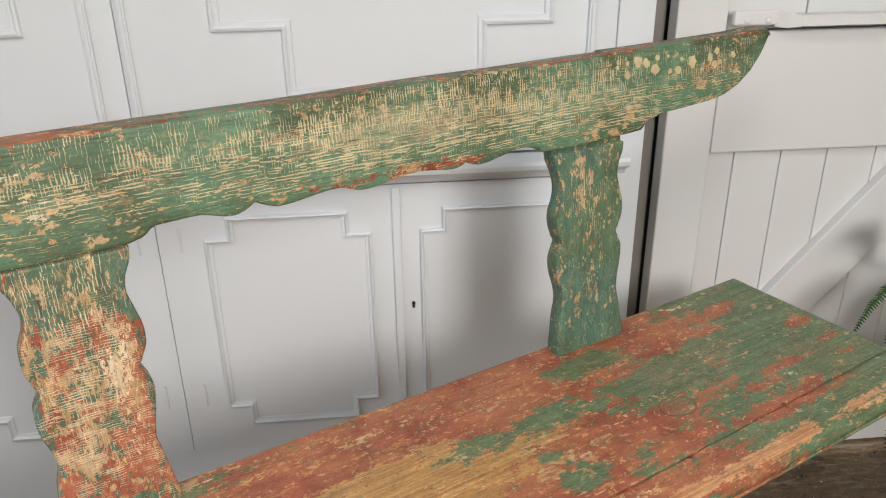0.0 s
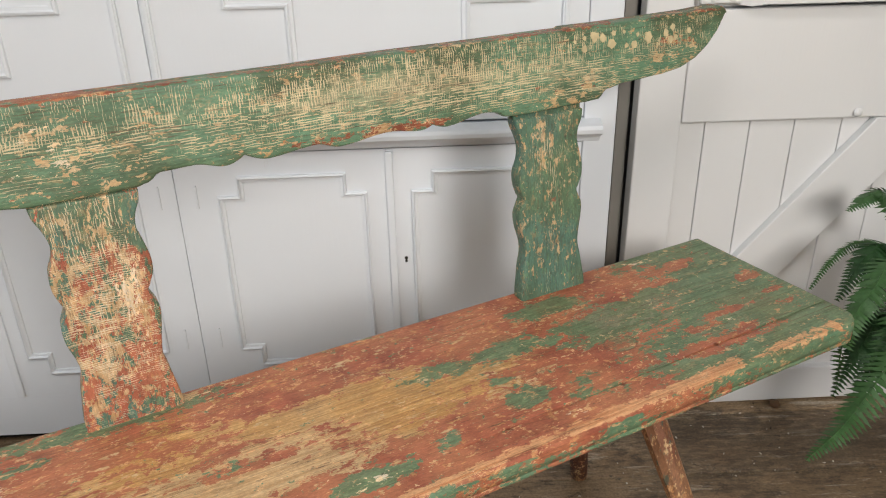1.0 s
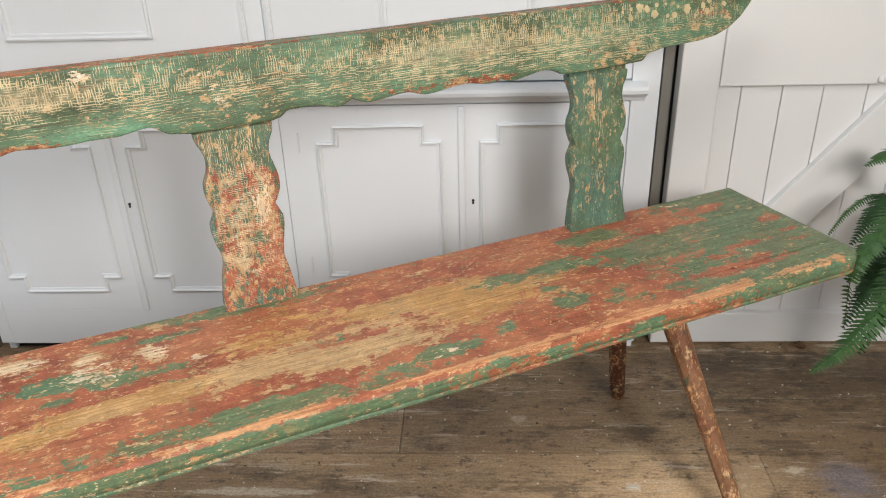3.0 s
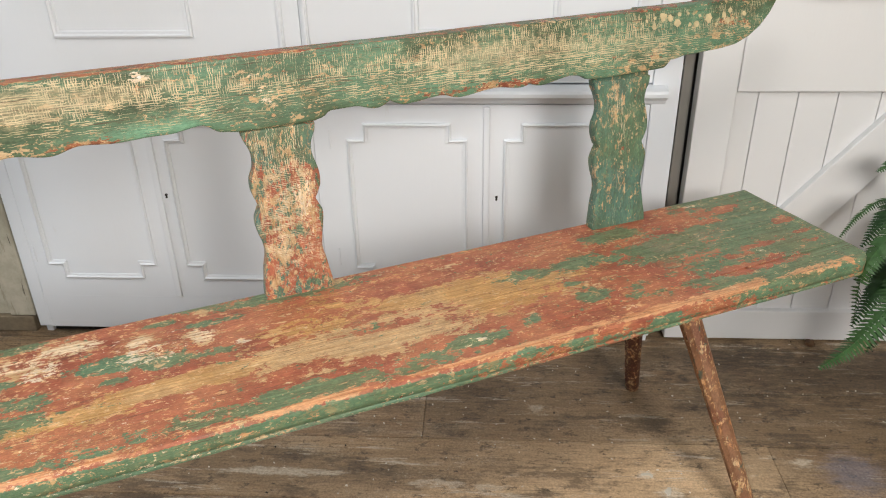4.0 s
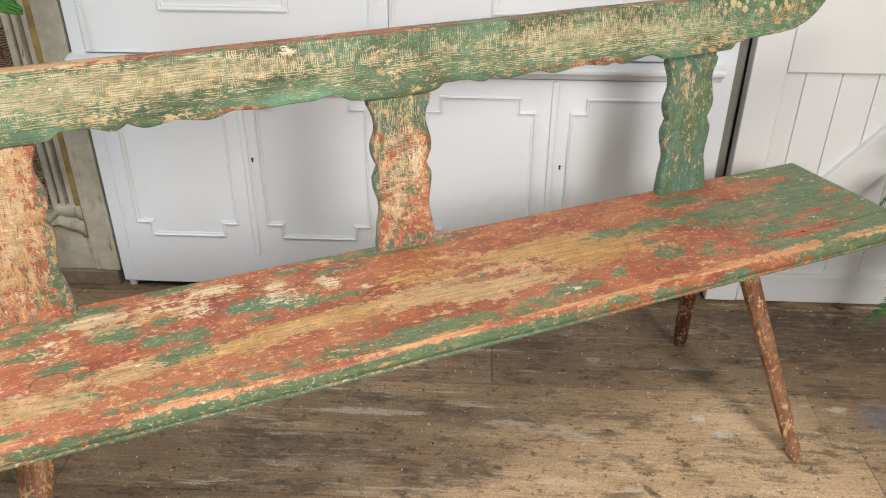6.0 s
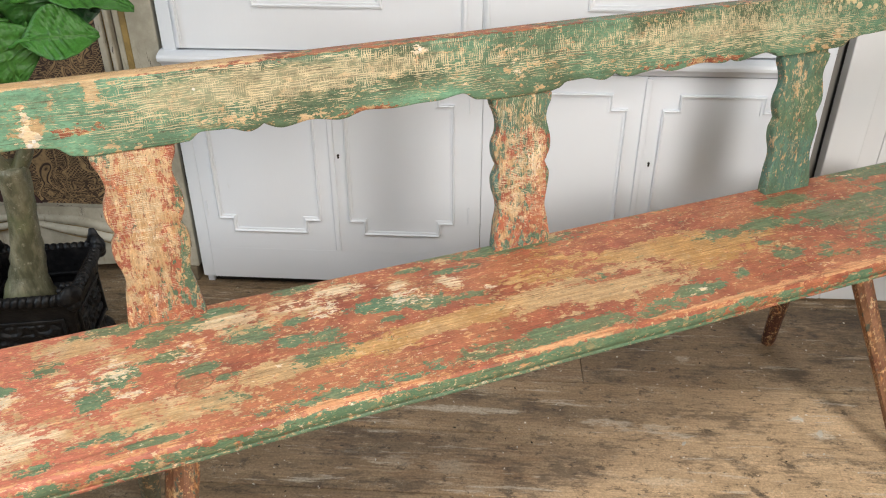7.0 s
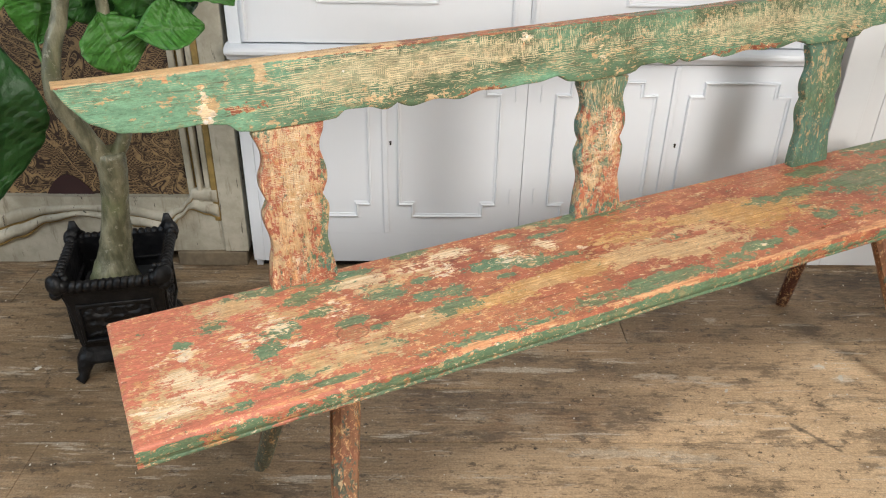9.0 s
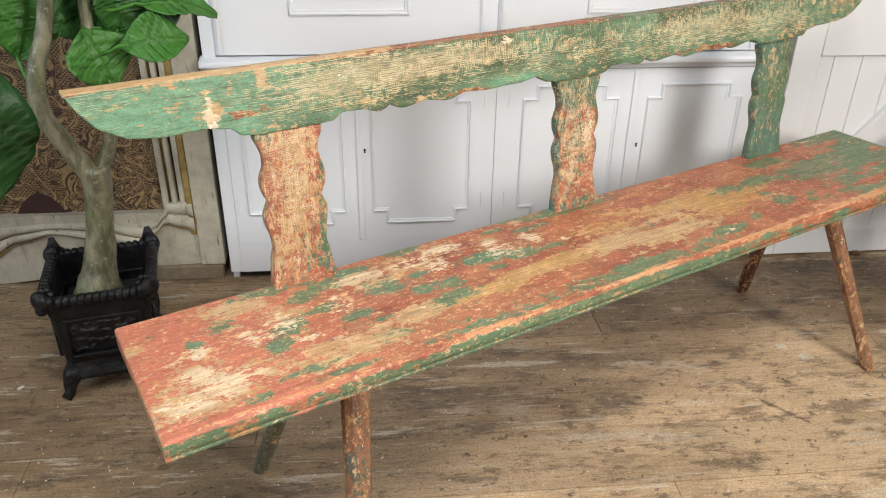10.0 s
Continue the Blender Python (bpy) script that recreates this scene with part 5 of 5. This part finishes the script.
def flake(x, z, r, mat, seed, tall=1.0):
    rnd = random.Random(seed)
    loops = []
    wob = [rnd.uniform(0.72, 1.2) for _ in range(11)]
    for q, d in ((1.0, 0.0), (0.96, 0.0009), (0.8, 0.0013)):
        loops.append([(x + r * q * w * math.cos(2 * math.pi * j / 11), lean(z) - 0.0022 - d + lean(0.46 + r * q * w * math.sin(2 * math.pi * j / 11) * tall), z + r * q * w * math.sin(2 * math.pi * j / 11) * tall) for j, w in enumerate(wob)])
    ob = part("paint_spot", loft(loops), mat, rail, "raised cream paint spot" if mat is FLAKE else "flaking white paint")
    return ob


for i, (x, z, r) in enumerate(((0.7235, 0.8215, 0.0072), (0.738, 0.8185, 0.0056), (0.754, 0.809, 0.0075), (0.757, 0.823, 0.004), (0.705, 0.807, 0.0052), (0.706, 0.8215, 0.0034), (0.780, 0.804, 0.0035), (0.794, 0.8035, 0.0062),
                               (0.820, 0.8115, 0.0078), (0.853, 0.814, 0.0056), (0.800, 0.817, 0.003), (0.866, 0.821, 0.0046), (0.863, 0.804, 0.005), (0.872, 0.806, 0.004), (0.898, 0.813, 0.0042), (0.69, 0.818, 0.0026), (0.775, 0.823, 0.0026), (0.838, 0.80, 0.0028))):
    flake(x, z, r, FLAKE, 40 + i, 1.05)
for i, (x, z, r) in enumerate(((-0.121, 0.8185, 0.003), (-0.452, 0.80, 0.0022), (-0.666, 0.752, 0.0035), (-0.660, 0.757, 0.003))):
    flake(x, z, r, FLAKE_W, 120 + i, 0.8)


def leg(foot, top, r0, r1, green, red, label, mat=None):
    a, b = Vector((*foot, 0)), Vector((*top, H - TH - 0.002))
    loops = []
    rnd = random.Random(int(foot[0] * 1000))
    for i in range(26):
        t = i / 25
        p = a.lerp(b, t)
        r = r0 + (r1 - r0) * t - (0.0025 if i == 0 else 0)
        loops.append([(p.x + r * math.cos(2 * math.pi * j / 10 + 0.3) * (1 + 0.03 * math.sin(j * 5 + i * 0.3)), p.y + r * math.sin(2 * math.pi * j / 10 + 0.3), max(0.0, p.z)) for j in range(10)])
    ob = part("leg", loft(loops), mat or M_LEG, bench, label)
    weigh(ob, "green", lambda c: green + 0.0 * c[:, 0])
    weigh(ob, "red", lambda c: red + 0.0 * c[:, 0])
    weigh(ob, "bare", lambda c: -0.13 + 0.0 * c[:, 0])
    weigh(ob, "crackle", lambda c: 0.0 * c[:, 0])
    weigh(ob, "teal", lambda c: 0.0 * c[:, 0])
    weigh(ob, "white", lambda c: -0.06 + 0.0 * c[:, 0])
    return ob


leg((0.748, -0.344), (0.655, -0.175), 0.0155, 0.0215, -0.22, 0.2, "splayed leg with worn red-brown paint")
leg((0.774, 0.060), (0.64, -0.075), 0.0155, 0.0215, -0.4, 0.4, "splayed leg with dark red paint", M_LEGD)
leg((-0.645, 0.088), (-0.605, -0.12), 0.0155, 0.0215, 0.6, 0.1, "splayed leg with dull green paint")
leg((-0.645, -0.385), (-0.55, -0.19), 0.0175, 0.0235, -0.12, 0.25, "splayed leg with worn red and green paint")


# ---- the potted tree ----
PC = pose(-0.812, 0.600, 0, 0, 0, -14) @ Matrix.Diagonal((1.02, 1.02, 1.0, 1))
pot = thing("plant_pot", "square black cast planter with a corded rim and clawed feet", "planter", PC)


def square(h, z, r=0.01):
    out = []
    for cx, cy, a0 in ((1, 1, 0), (-1, 1, 90), (-1, -1, 180), (1, -1, 270)):
        for a in (0, 45, 90):
            out.append((cx * (h - r) + r * math.cos(radians(a0 + a)), cy * (h - r) + r * math.sin(radians(a0 + a)), z))
    return out


part("body", loft([square(*s) for s in ((0.080, 0.042), (0.104, 0.046), (0.105, 0.054), (0.096, 0.072), (0.092, 0.085), (0.094, 0.095), (0.100, 0.20), (0.104, 0.225), (0.106, 0.235), (0.112, 0.245), (0.104, 0.262), (0.096, 0.262), (0.090, 0.09), (0.08, 0.06))]), M_POT, pot)
bm = bmesh.new()
for side in range(4):
    rot = Matrix.Rotation(radians(90 * side), 4, "Z")
    for i in range(15):
        u = -0.103 + 0.206 * i / 14
        bmesh.ops.create_uvsphere(bm, u_segments=8, v_segments=6, radius=0.0125, matrix=rot @ Matrix.Translation((u, -0.109, 0.256)) @ Matrix.Rotation(radians(25), 4, "Y") @ Matrix.Diagonal((0.8, 1.0, 1.15, 1)))
part("corded_rim", bm, M_POT, pot, "", True)
for sx in (-1, 1):
    for sy in (-1, 1):
        bm = bmesh.new()
        bmesh.ops.create_uvsphere(bm, u_segments=12, v_segments=8, radius=0.019, matrix=Matrix.Translation((sx * 0.107, sy * 0.107, 0.262)) @ Matrix.Rotation(radians(45 * sx * sy), 4, "Z") @ Matrix.Diagonal((0.8, 1.25, 1.25, 1)))
        bmesh.ops.create_uvsphere(bm, u_segments=10, v_segments=6, radius=0.014, matrix=Matrix.Translation((sx * 0.108, sy * 0.108, 0.242)))
        bmesh.ops.create_uvsphere(bm, u_segments=10, v_segments=6, radius=0.013, matrix=Matrix.Translation((sx * 0.092, sy * 0.112, 0.262)))
        bmesh.ops.create_uvsphere(bm, u_segments=10, v_segments=6, radius=0.013, matrix=Matrix.Translation((sx * 0.112, sy * 0.092, 0.262)))
        if sy > 0:
            bmesh.ops.create_cone(bm, cap_ends=True, segments=14, radius1=0.021, radius2=0.006, depth=0.042, matrix=Matrix.Translation((sx * 0.103, 0.108, 0.282)) @ Matrix.Diagonal((1.0, 0.5, 1.0, 1)))
        else:
            for k in range(6):
                ang = radians(60 * k)
                bmesh.ops.create_uvsphere(bm, u_segments=8, v_segments=6, radius=0.008, matrix=Matrix.Translation((sx * 0.098 + 0.011 * math.cos(ang), -0.100 + 0.008 * math.sin(ang), 0.272 + 0.008 * math.sin(ang))))
        part("corner_mask", bm, M_POT, pot, "", True)
        c = [(sx * q, sy * q, z) for q, z in ((0.078, 0.066), (0.088, 0.05), (0.096, 0.028), (0.099, 0.012), (0.108, 0.004))]
        part("claw_foot", tube(c, (0.022, 0.021, 0.014, 0.011, 0.012), 8), M_POT, pot, "", True)
for side in range(4):
    rot = Matrix.Rotation(radians(90 * side), 4, "Z")
    bm = bmesh.new()
    for x0, x1, z0, z1 in ((-0.075, 0.075, 0.103, 0.111), (-0.075, 0.075, 0.196, 0.204), (-0.080, -0.072, 0.10, 0.205), (0.072, 0.080, 0.10, 0.205)):
        bx(bm, x0, x1, -0.104, -0.088, z0, z1, 0.002)
    grid = []
    for i in range(61):
        column = []
        for j in range(37):
            px, pz = -0.072 + 0.144 * i / 60, 0.111 + 0.085 * j / 36
            curl = noise.noise((abs(px) * 42 + 3 * noise.noise((abs(px) * 20, pz * 20, 4)), pz * 42, side * 3.0))
            rim = min(1, (0.072 - abs(px)) / 0.006, (pz - 0.111) / 0.006, (0.196 - pz) / 0.006)
            height = (0.0075 * (1 - min(1, abs(curl) * 3.2)) + 0.003 * noise.noise((px * 130, pz * 130, 1))) * max(0, rim)
            column.append(bm.verts.new((px, -0.0925 - 0.05 * (pz - 0.1) - height, pz)))
        grid.append(column)
    for ca, cb in zip(grid, grid[1:]):
        for j in range(36):
            bm.faces.new((ca[j], cb[j], cb[j + 1], ca[j + 1]))
    bmesh.ops.transform(bm, matrix=rot, verts=bm.verts)
    part("relief_panel", bm, M_POT, pot, "", True)
part("soil", loft([square(0.086, 0.17), square(0.087, 0.18)]), M_SOIL, pot)

tree = thing("potted_tree", "artificial fiddle-leaf tree with a grey trunk and large glossy green leaves", "plant", pose(-0.822, 0.575, 0.175))
TO = Vector((-0.822, 0.575, 0.175))


def tpart(name, bm, mat, label="", smooth=True, parent=None):
    bmesh.ops.translate(bm, verts=bm.verts, vec=-TO)
    return part(name, bm, mat, parent or tree, label, smooth)


tp = curve_pts([(-0.824, 0.575, 0.170), (-0.822, 0.575, 0.23), (-0.808, 0.573, 0.30), (-0.795, 0.566, 0.38), (-0.785, 0.555, 0.46), (-0.782, 0.548, 0.53)], 6)
tr = np.interp(np.linspace(0, 1, len(tp)), (0, 0.15, 0.35, 0.7, 1), (0.070, 0.056, 0.036, 0.027, 0.031))
tpart("trunk", tube(tp, list(tr), 14, 0.12, 3), M_BARK)
tpart("branch", tube(curve_pts([(-0.790, 0.548, 0.505), (-0.822, 0.545, 0.575), (-0.856, 0.545, 0.66), (-0.845, 0.548, 0.74), (-0.815, 0.55, 0.815), (-0.79, 0.55, 0.95), (-0.80, 0.56, 1.1)], 5), list(np.linspace(0.021, 0.012, 31)), 10, 0.12, 5), M_BARK)
tpart("branch", tube(curve_pts([(-0.776, 0.548, 0.51), (-0.745, 0.548, 0.565), (-0.735, 0.55, 0.64), (-0.742, 0.55, 0.75), (-0.735, 0.55, 0.9), (-0.71, 0.56, 1.05)], 5), list(np.linspace(0.016, 0.009, 26)), 10, 0.12, 6), M_BARK)


def leaf(base, tip, width, face, mat, droop=0.12, fold=0.25, name="leaf", stem=None):
    """One broad leaf from base to tip, its upper side towards face."""
    b, t = Vector(base), Vector(tip)
    d = t - b
    ln = d.length
    d.normalize()
    nrm = Vector(face)
    nrm = (nrm - d * nrm.dot(d)).normalized()
    side = d.cross(nrm)
    nl, nw = 30, 12
    bm = bmesh.new()
    lay = bm.verts.layers.float.new("vein")
    rnd = random.Random(int(1000 * (b.x + t.z)))
    rows = []
    for i in range(nl + 1):
        s = i / nl
        w = width * 0.56 * (math.sin(math.pi * min(1, s * 0.97 + 0.02)) ** 0.9) * (0.85 + 0.25 * s) * (1 - 0.22 * max(0, s - 0.72) / 0.28) + 0.0008
        row = []
        for j in range(-nw // 2, nw // 2 + 1):
            q = j / (nw // 2)
            wave = 0.10 * width * math.sin(s * 9 + q * 2) * abs(q) ** 2 + 0.02 * width * math.sin(s * 34 + abs(q) * 5)
            p = b + d * (ln * s) + side * (w * q) + nrm * (fold * w * abs(q) ** 1.3 + wave * 0.7 - 0.012 * width * max(0, 1 - abs(((s * 7 - abs(q) * 1.5) % 1) - 0.5) / 0.2) * 3 + droop * ln * (math.sin(math.pi * s) - 0.3 * s))
            v = bm.verts.new(p)
            ph = (s * 7 - abs(q) * 1.5) % 1
            v[lay] = max(1.0 if j == 0 else 0.0, max(0.0, 1 - abs(ph - 0.5) / 0.16))
            row.append(v)
        rows.append(row)
    for r0, r1 in zip(rows, rows[1:]):
        for j in range(nw):
            bm.faces.new((r0[j], r0[j + 1], r1[j + 1], r1[j]))
    ob = tpart(name, bm, mat)
    sol = ob.modifiers.new("thickness", "SOLIDIFY")
    sol.thickness = 0.0012
    if stem:
        st = tube(curve_pts([stem, (Vector(stem) + b) / 2 + Vector((0, 0, -0.008)), b, b + d * 0.02], 4), [0.004] * 12 + [0.003], 6)
        so = tpart("leaf_stalk", st, M_LEAF)
        so.parent = ob
    return ob


V = Vector
leaf((-0.868, 0.62, 0.742), (-0.822, 0.64, 0.885), 0.125, (0.2, -1, 0.2), M_LEAF, 0.06, 0.25, stem=(-0.856, 0.552, 0.68))
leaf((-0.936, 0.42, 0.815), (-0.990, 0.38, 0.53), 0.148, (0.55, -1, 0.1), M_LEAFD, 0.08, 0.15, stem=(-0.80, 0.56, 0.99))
leaf((-0.722, 0.525, 0.690), (-0.752, 0.535, 0.808), 0.125, (0.25, -1, 0.35), M_LEAF, 0.07, 0.25, stem=(-0.737, 0.55, 0.66))
leaf((-0.700, 0.49, 0.776), (-0.570, 0.478, 0.780), 0.088, (0.05, -0.95, 0.6), M_LEAF, 0.10, 0.35, stem=(-0.738, 0.55, 0.76))
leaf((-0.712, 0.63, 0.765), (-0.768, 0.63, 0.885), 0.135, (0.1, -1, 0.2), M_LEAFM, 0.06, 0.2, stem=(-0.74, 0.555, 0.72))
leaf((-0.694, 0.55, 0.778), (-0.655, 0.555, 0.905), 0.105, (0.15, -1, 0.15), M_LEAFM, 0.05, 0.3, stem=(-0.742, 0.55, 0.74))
leaf((-0.655, 0.52, 0.845), (-0.502, 0.498, 0.818), 0.085, (0.0, -0.6, 1.0), M_LEAF, 0.12, 0.25, stem=(-0.735, 0.55, 0.84))
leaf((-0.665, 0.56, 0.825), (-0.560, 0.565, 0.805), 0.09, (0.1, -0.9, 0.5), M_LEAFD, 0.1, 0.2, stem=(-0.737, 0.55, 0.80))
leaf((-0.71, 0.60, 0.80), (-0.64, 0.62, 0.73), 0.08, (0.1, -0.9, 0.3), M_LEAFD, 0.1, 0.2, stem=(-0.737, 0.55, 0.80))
# unseen crown leaves higher up, added to shade the pot and panel
trn = random.Random(8)
for i in range(34):
    a, z = i * 2.4, 0.96 + 0.017 * i
    st = V((-0.79 + (0.07 if i % 2 else 0), 0.555, min(z, 1.12)))
    b = st + V((math.cos(a), math.sin(a) * 0.8, 0.5)) * 0.05 + V((0, 0, z - st.z))
    t = b + V((math.cos(a), math.sin(a) * 0.8, trn.uniform(-0.15, 0.5))) * (0.17 + 0.004 * i)
    leaf(b, t, 0.13, (0, -0.2, 1), M_LEAF if i % 3 else M_LEAFM, 0.12, 0.2, stem=st)

# ---- the fern ----
FC = V((1.53, -0.28, 0.0))
fern = thing("fern", "lush green fern with arching feathery fronds in a terracotta pot", "plant", Matrix.Translation(FC))
part("pot", loft([[(r * math.cos(2 * math.pi * j / 24), r * math.sin(2 * math.pi * j / 24), z) for j in range(24)] for r, z in ((0.07, 0), (0.092, 0.20), (0.104, 0.20), (0.106, 0.235), (0.095, 0.235), (0.088, 0.19))]), M_TERRA, fern, "", True)


def frond(points, width, mat, up=(0, 0, 1), seed=0, pairs=34):
    rnd = random.Random(seed)
    pts = curve_pts([V(p) - FC for p in points], 12)
    bm = tube(pts, list(np.linspace(0.0022, 0.0006, len(pts))), 5)
    lay = bm.verts.layers.float.new("vein")
    nseg = len(pts) - 1
    pairs = int(pairs * 1.3)
    for i in range(pairs):
        s = 0.10 + 0.89 * i / (pairs - 1)
        f = s * nseg
        j = min(int(f), nseg - 1)
        p = pts[j].lerp(pts[j + 1], f - j)
        d = (pts[j + 1] - pts[j]).normalized()
        u = V(up)
        side = d.cross(u).normalized()
        nor = side.cross(d)
        ln = width * min(1, 0.35 + s * 2.2) * (1 - max(0, s - 0.35) / 0.65) ** 0.8 + 0.004
        for sg in (-1, 1):
            dirn = (side * sg + d * 0.35 + nor * rnd.uniform(-0.25, 0.05)).normalized()
            tw = d * 0.95 + nor * rnd.uniform(-0.35, 0.35)
            hw = min(0.0046, ln * 0.12 + 0.0010)
            k = 5
            left, right = [], []
            for m in range(k):
                q = m / k
                hh = hw * (1 - q ** 2.2) * (0.8 + 0.35 * (m % 2))
                c = p + dirn * (ln * q) - nor * (ln * 0.22 * q * q)
                left.append(bm.verts.new(c + tw * hh))
                right.append(bm.verts.new(c - tw * hh))
            tipv = bm.verts.new(p + dirn * ln - nor * ln * 0.22)
            for m in range(k - 1):
                bm.faces.new((left[m], right[m], right[m + 1], left[m + 1]))
            bm.faces.new((left[-1], right[-1], tipv))
    return part("frond", bm, mat, fern)


CR = (1.52, -0.27, 0.24)
frond([CR, (1.22, -0.23, 0.42), (1.08, -0.28, 0.375), (0.96, -0.30, 0.305), (0.876, -0.303, 0.268)], 0.05, M_FERN, seed=1, pairs=40)
frond([CR, (1.28, -0.14, 0.42), (1.22, -0.10, 0.445), (1.155, -0.098, 0.425), (1.112, -0.098, 0.382)], 0.013, M_FERN, seed=2, pairs=36)
frond([CR, (1.29, -0.14, 0.47), (1.25, -0.10, 0.53), (1.18, -0.09, 0.508)], 0.05, M_FERN, seed=3)
frond([CR, (1.20, -0.20, 0.45), (1.09, -0.215, 0.44), (1.035, -0.222, 0.38), (1.046, -0.222, 0.27)], 0.034, M_FERN, seed=4, pairs=38)
frond([CR, (1.25, -0.16, 0.44), (1.17, -0.15, 0.455), (1.11, -0.15, 0.385)], 0.05, M_FERND, seed=5)
frond([CR, (1.2, -0.25, 0.40), (1.12, -0.26, 0.40), (1.06, -0.27, 0.375)], 0.045, M_FERND, seed=6)
frond([CR, (1.22, -0.30, 0.38), (1.12, -0.36, 0.32), (1.02, -0.40, 0.23)], 0.06, M_FERN, seed=7)
frond([CR, (1.2, -0.2, 0.36), (1.13, -0.20, 0.33), (1.06, -0.21, 0.25)], 0.05, M_FERND, seed=8)
frond([CR, (1.30, -0.20, 0.38), (1.19, -0.22, 0.35), (1.13, -0.24, 0.25)], 0.05, M_FERND, seed=9)
frond([CR, (1.32, -0.26, 0.36), (1.20, -0.31, 0.31), (1.12, -0.34, 0.20)], 0.055, M_FERND, seed=10)
frond([CR, (1.34, -0.13, 0.40), (1.26, -0.12, 0.36), (1.20, -0.12, 0.24)], 0.05, M_FERND, seed=11)
frond([CR, (1.30, -0.17, 0.33), (1.2, -0.19, 0.27), (1.14, -0.2, 0.16)], 0.055, M_FERND, seed=12)
brn = random.Random(31)
for i in range(15):
    a = -2.1 + i * 0.29
    e = V((math.cos(a), math.sin(a), 0))
    h, r = brn.uniform(0.34, 0.66), brn.uniform(0.24, 0.36)
    frond([CR, FC + e * 0.3 * r + V((0, 0, h * 0.85)), FC + e * 0.7 * r + V((0, 0, h)), FC + e * r + V((0, 0, h - brn.uniform(0.06, 0.16)))], 0.06, M_FERN if i % 3 else M_FERND, seed=20 + i, pairs=26)
# unseen fronds on the room side, added to shade door and floor
for i in range(9):
    x, y, z = 1.12 + 0.06 * (i % 5), -0.52 - 0.045 * (i // 5), 0.36 + 0.022 * i
    frond([CR, (1.45, -0.40, z + 0.12), (1.30, -0.48, z + 0.12), (x, y, z)], 0.065, M_FERN if i % 3 else M_FERND, seed=60 + i, pairs=26)


# ---- bits on the floor ----
def scatter(name, label, spots, mat, seed, thick=0.0012):
    """Flat crumbs and smears lying on the boards: (x, y, length, width, turn)."""
    rnd = random.Random(seed)
    bm = bmesh.new()
    for x, y, a, b, turn in spots:
        n = 9
        rim = []
        for j in range(n):
            w_ = rnd.uniform(0.65, 1.15)
            p = Matrix.Rotation(radians(turn), 2) @ Vector((a * w_ * math.cos(2 * math.pi * j / n), b * w_ * math.sin(2 * math.pi * j / n)))
            rim.append((x + p.x, y + p.y))
        lo_ = [bm.verts.new((px, py, -0.0012)) for px, py in rim]
        hi_ = [bm.verts.new((x + (px - x) * 0.85, y + (py - y) * 0.85, thick)) for px, py in rim]
        bm.faces.new(hi_)
        for j in range(n):
            bm.faces.new((lo_[j], lo_[(j + 1) % n], hi_[(j + 1) % n], hi_[j]))
    ob = new(name, mesh(name, bm, mat))
    return tagged(ob, label, "debris", "", "stuff")


srn = random.Random(12)
flecks = [(srn.uniform(-1.2, 1.5), srn.uniform(-1.0, 0.55), srn.uniform(0.0008, 0.0034), srn.uniform(0.0006, 0.0020), srn.uniform(0, 180)) for _ in range(420)]
flecks += [(0.375, -0.144, 0.007, 0.004, 20), (0.643, -0.173, 0.012, 0.004, 160), (0.655, -0.228, 0.012, 0.008, 30), (-1.03, 0.62, 0.009, 0.006, 0), (0.651, -0.180, 0.006, 0.004, 80)]
scatter("paint_flecks", "pale paint flecks scattered over the floorboards", flecks, M_CHIP, 3)
crumbs = [(srn.uniform(-1.2, 1.5), srn.uniform(-1.0, 0.55), srn.uniform(0.001, 0.004), srn.uniform(0.0008, 0.002), srn.uniform(0, 180)) for _ in range(120)]
scatter("dirt_crumbs", "dark crumbs of dirt on the floorboards", crumbs, plain("dark_crumb", (0.03, 0.024, 0.018), 0.85), 5)


# a dry seed husk lying by the door
husk = bmesh.new()
bmesh.ops.create_icosphere(husk, subdivisions=3, radius=0.011)
for v in husk.verts:
    v.co *= 1 + 0.35 * noise.noise(v.co * 140)
    v.co.z *= 0.75
husk_ob = new("seed_husk", mesh("seed_husk", husk, plain("husk_brown", (0.16, 0.085, 0.04), 0.7, 0, 0.5, 90), True))
husk_ob.location = wp(1.512, -0.012, 0.0075)
tagged(husk_ob, "small dry brown seed husk on the floorboards by the door", "husk")
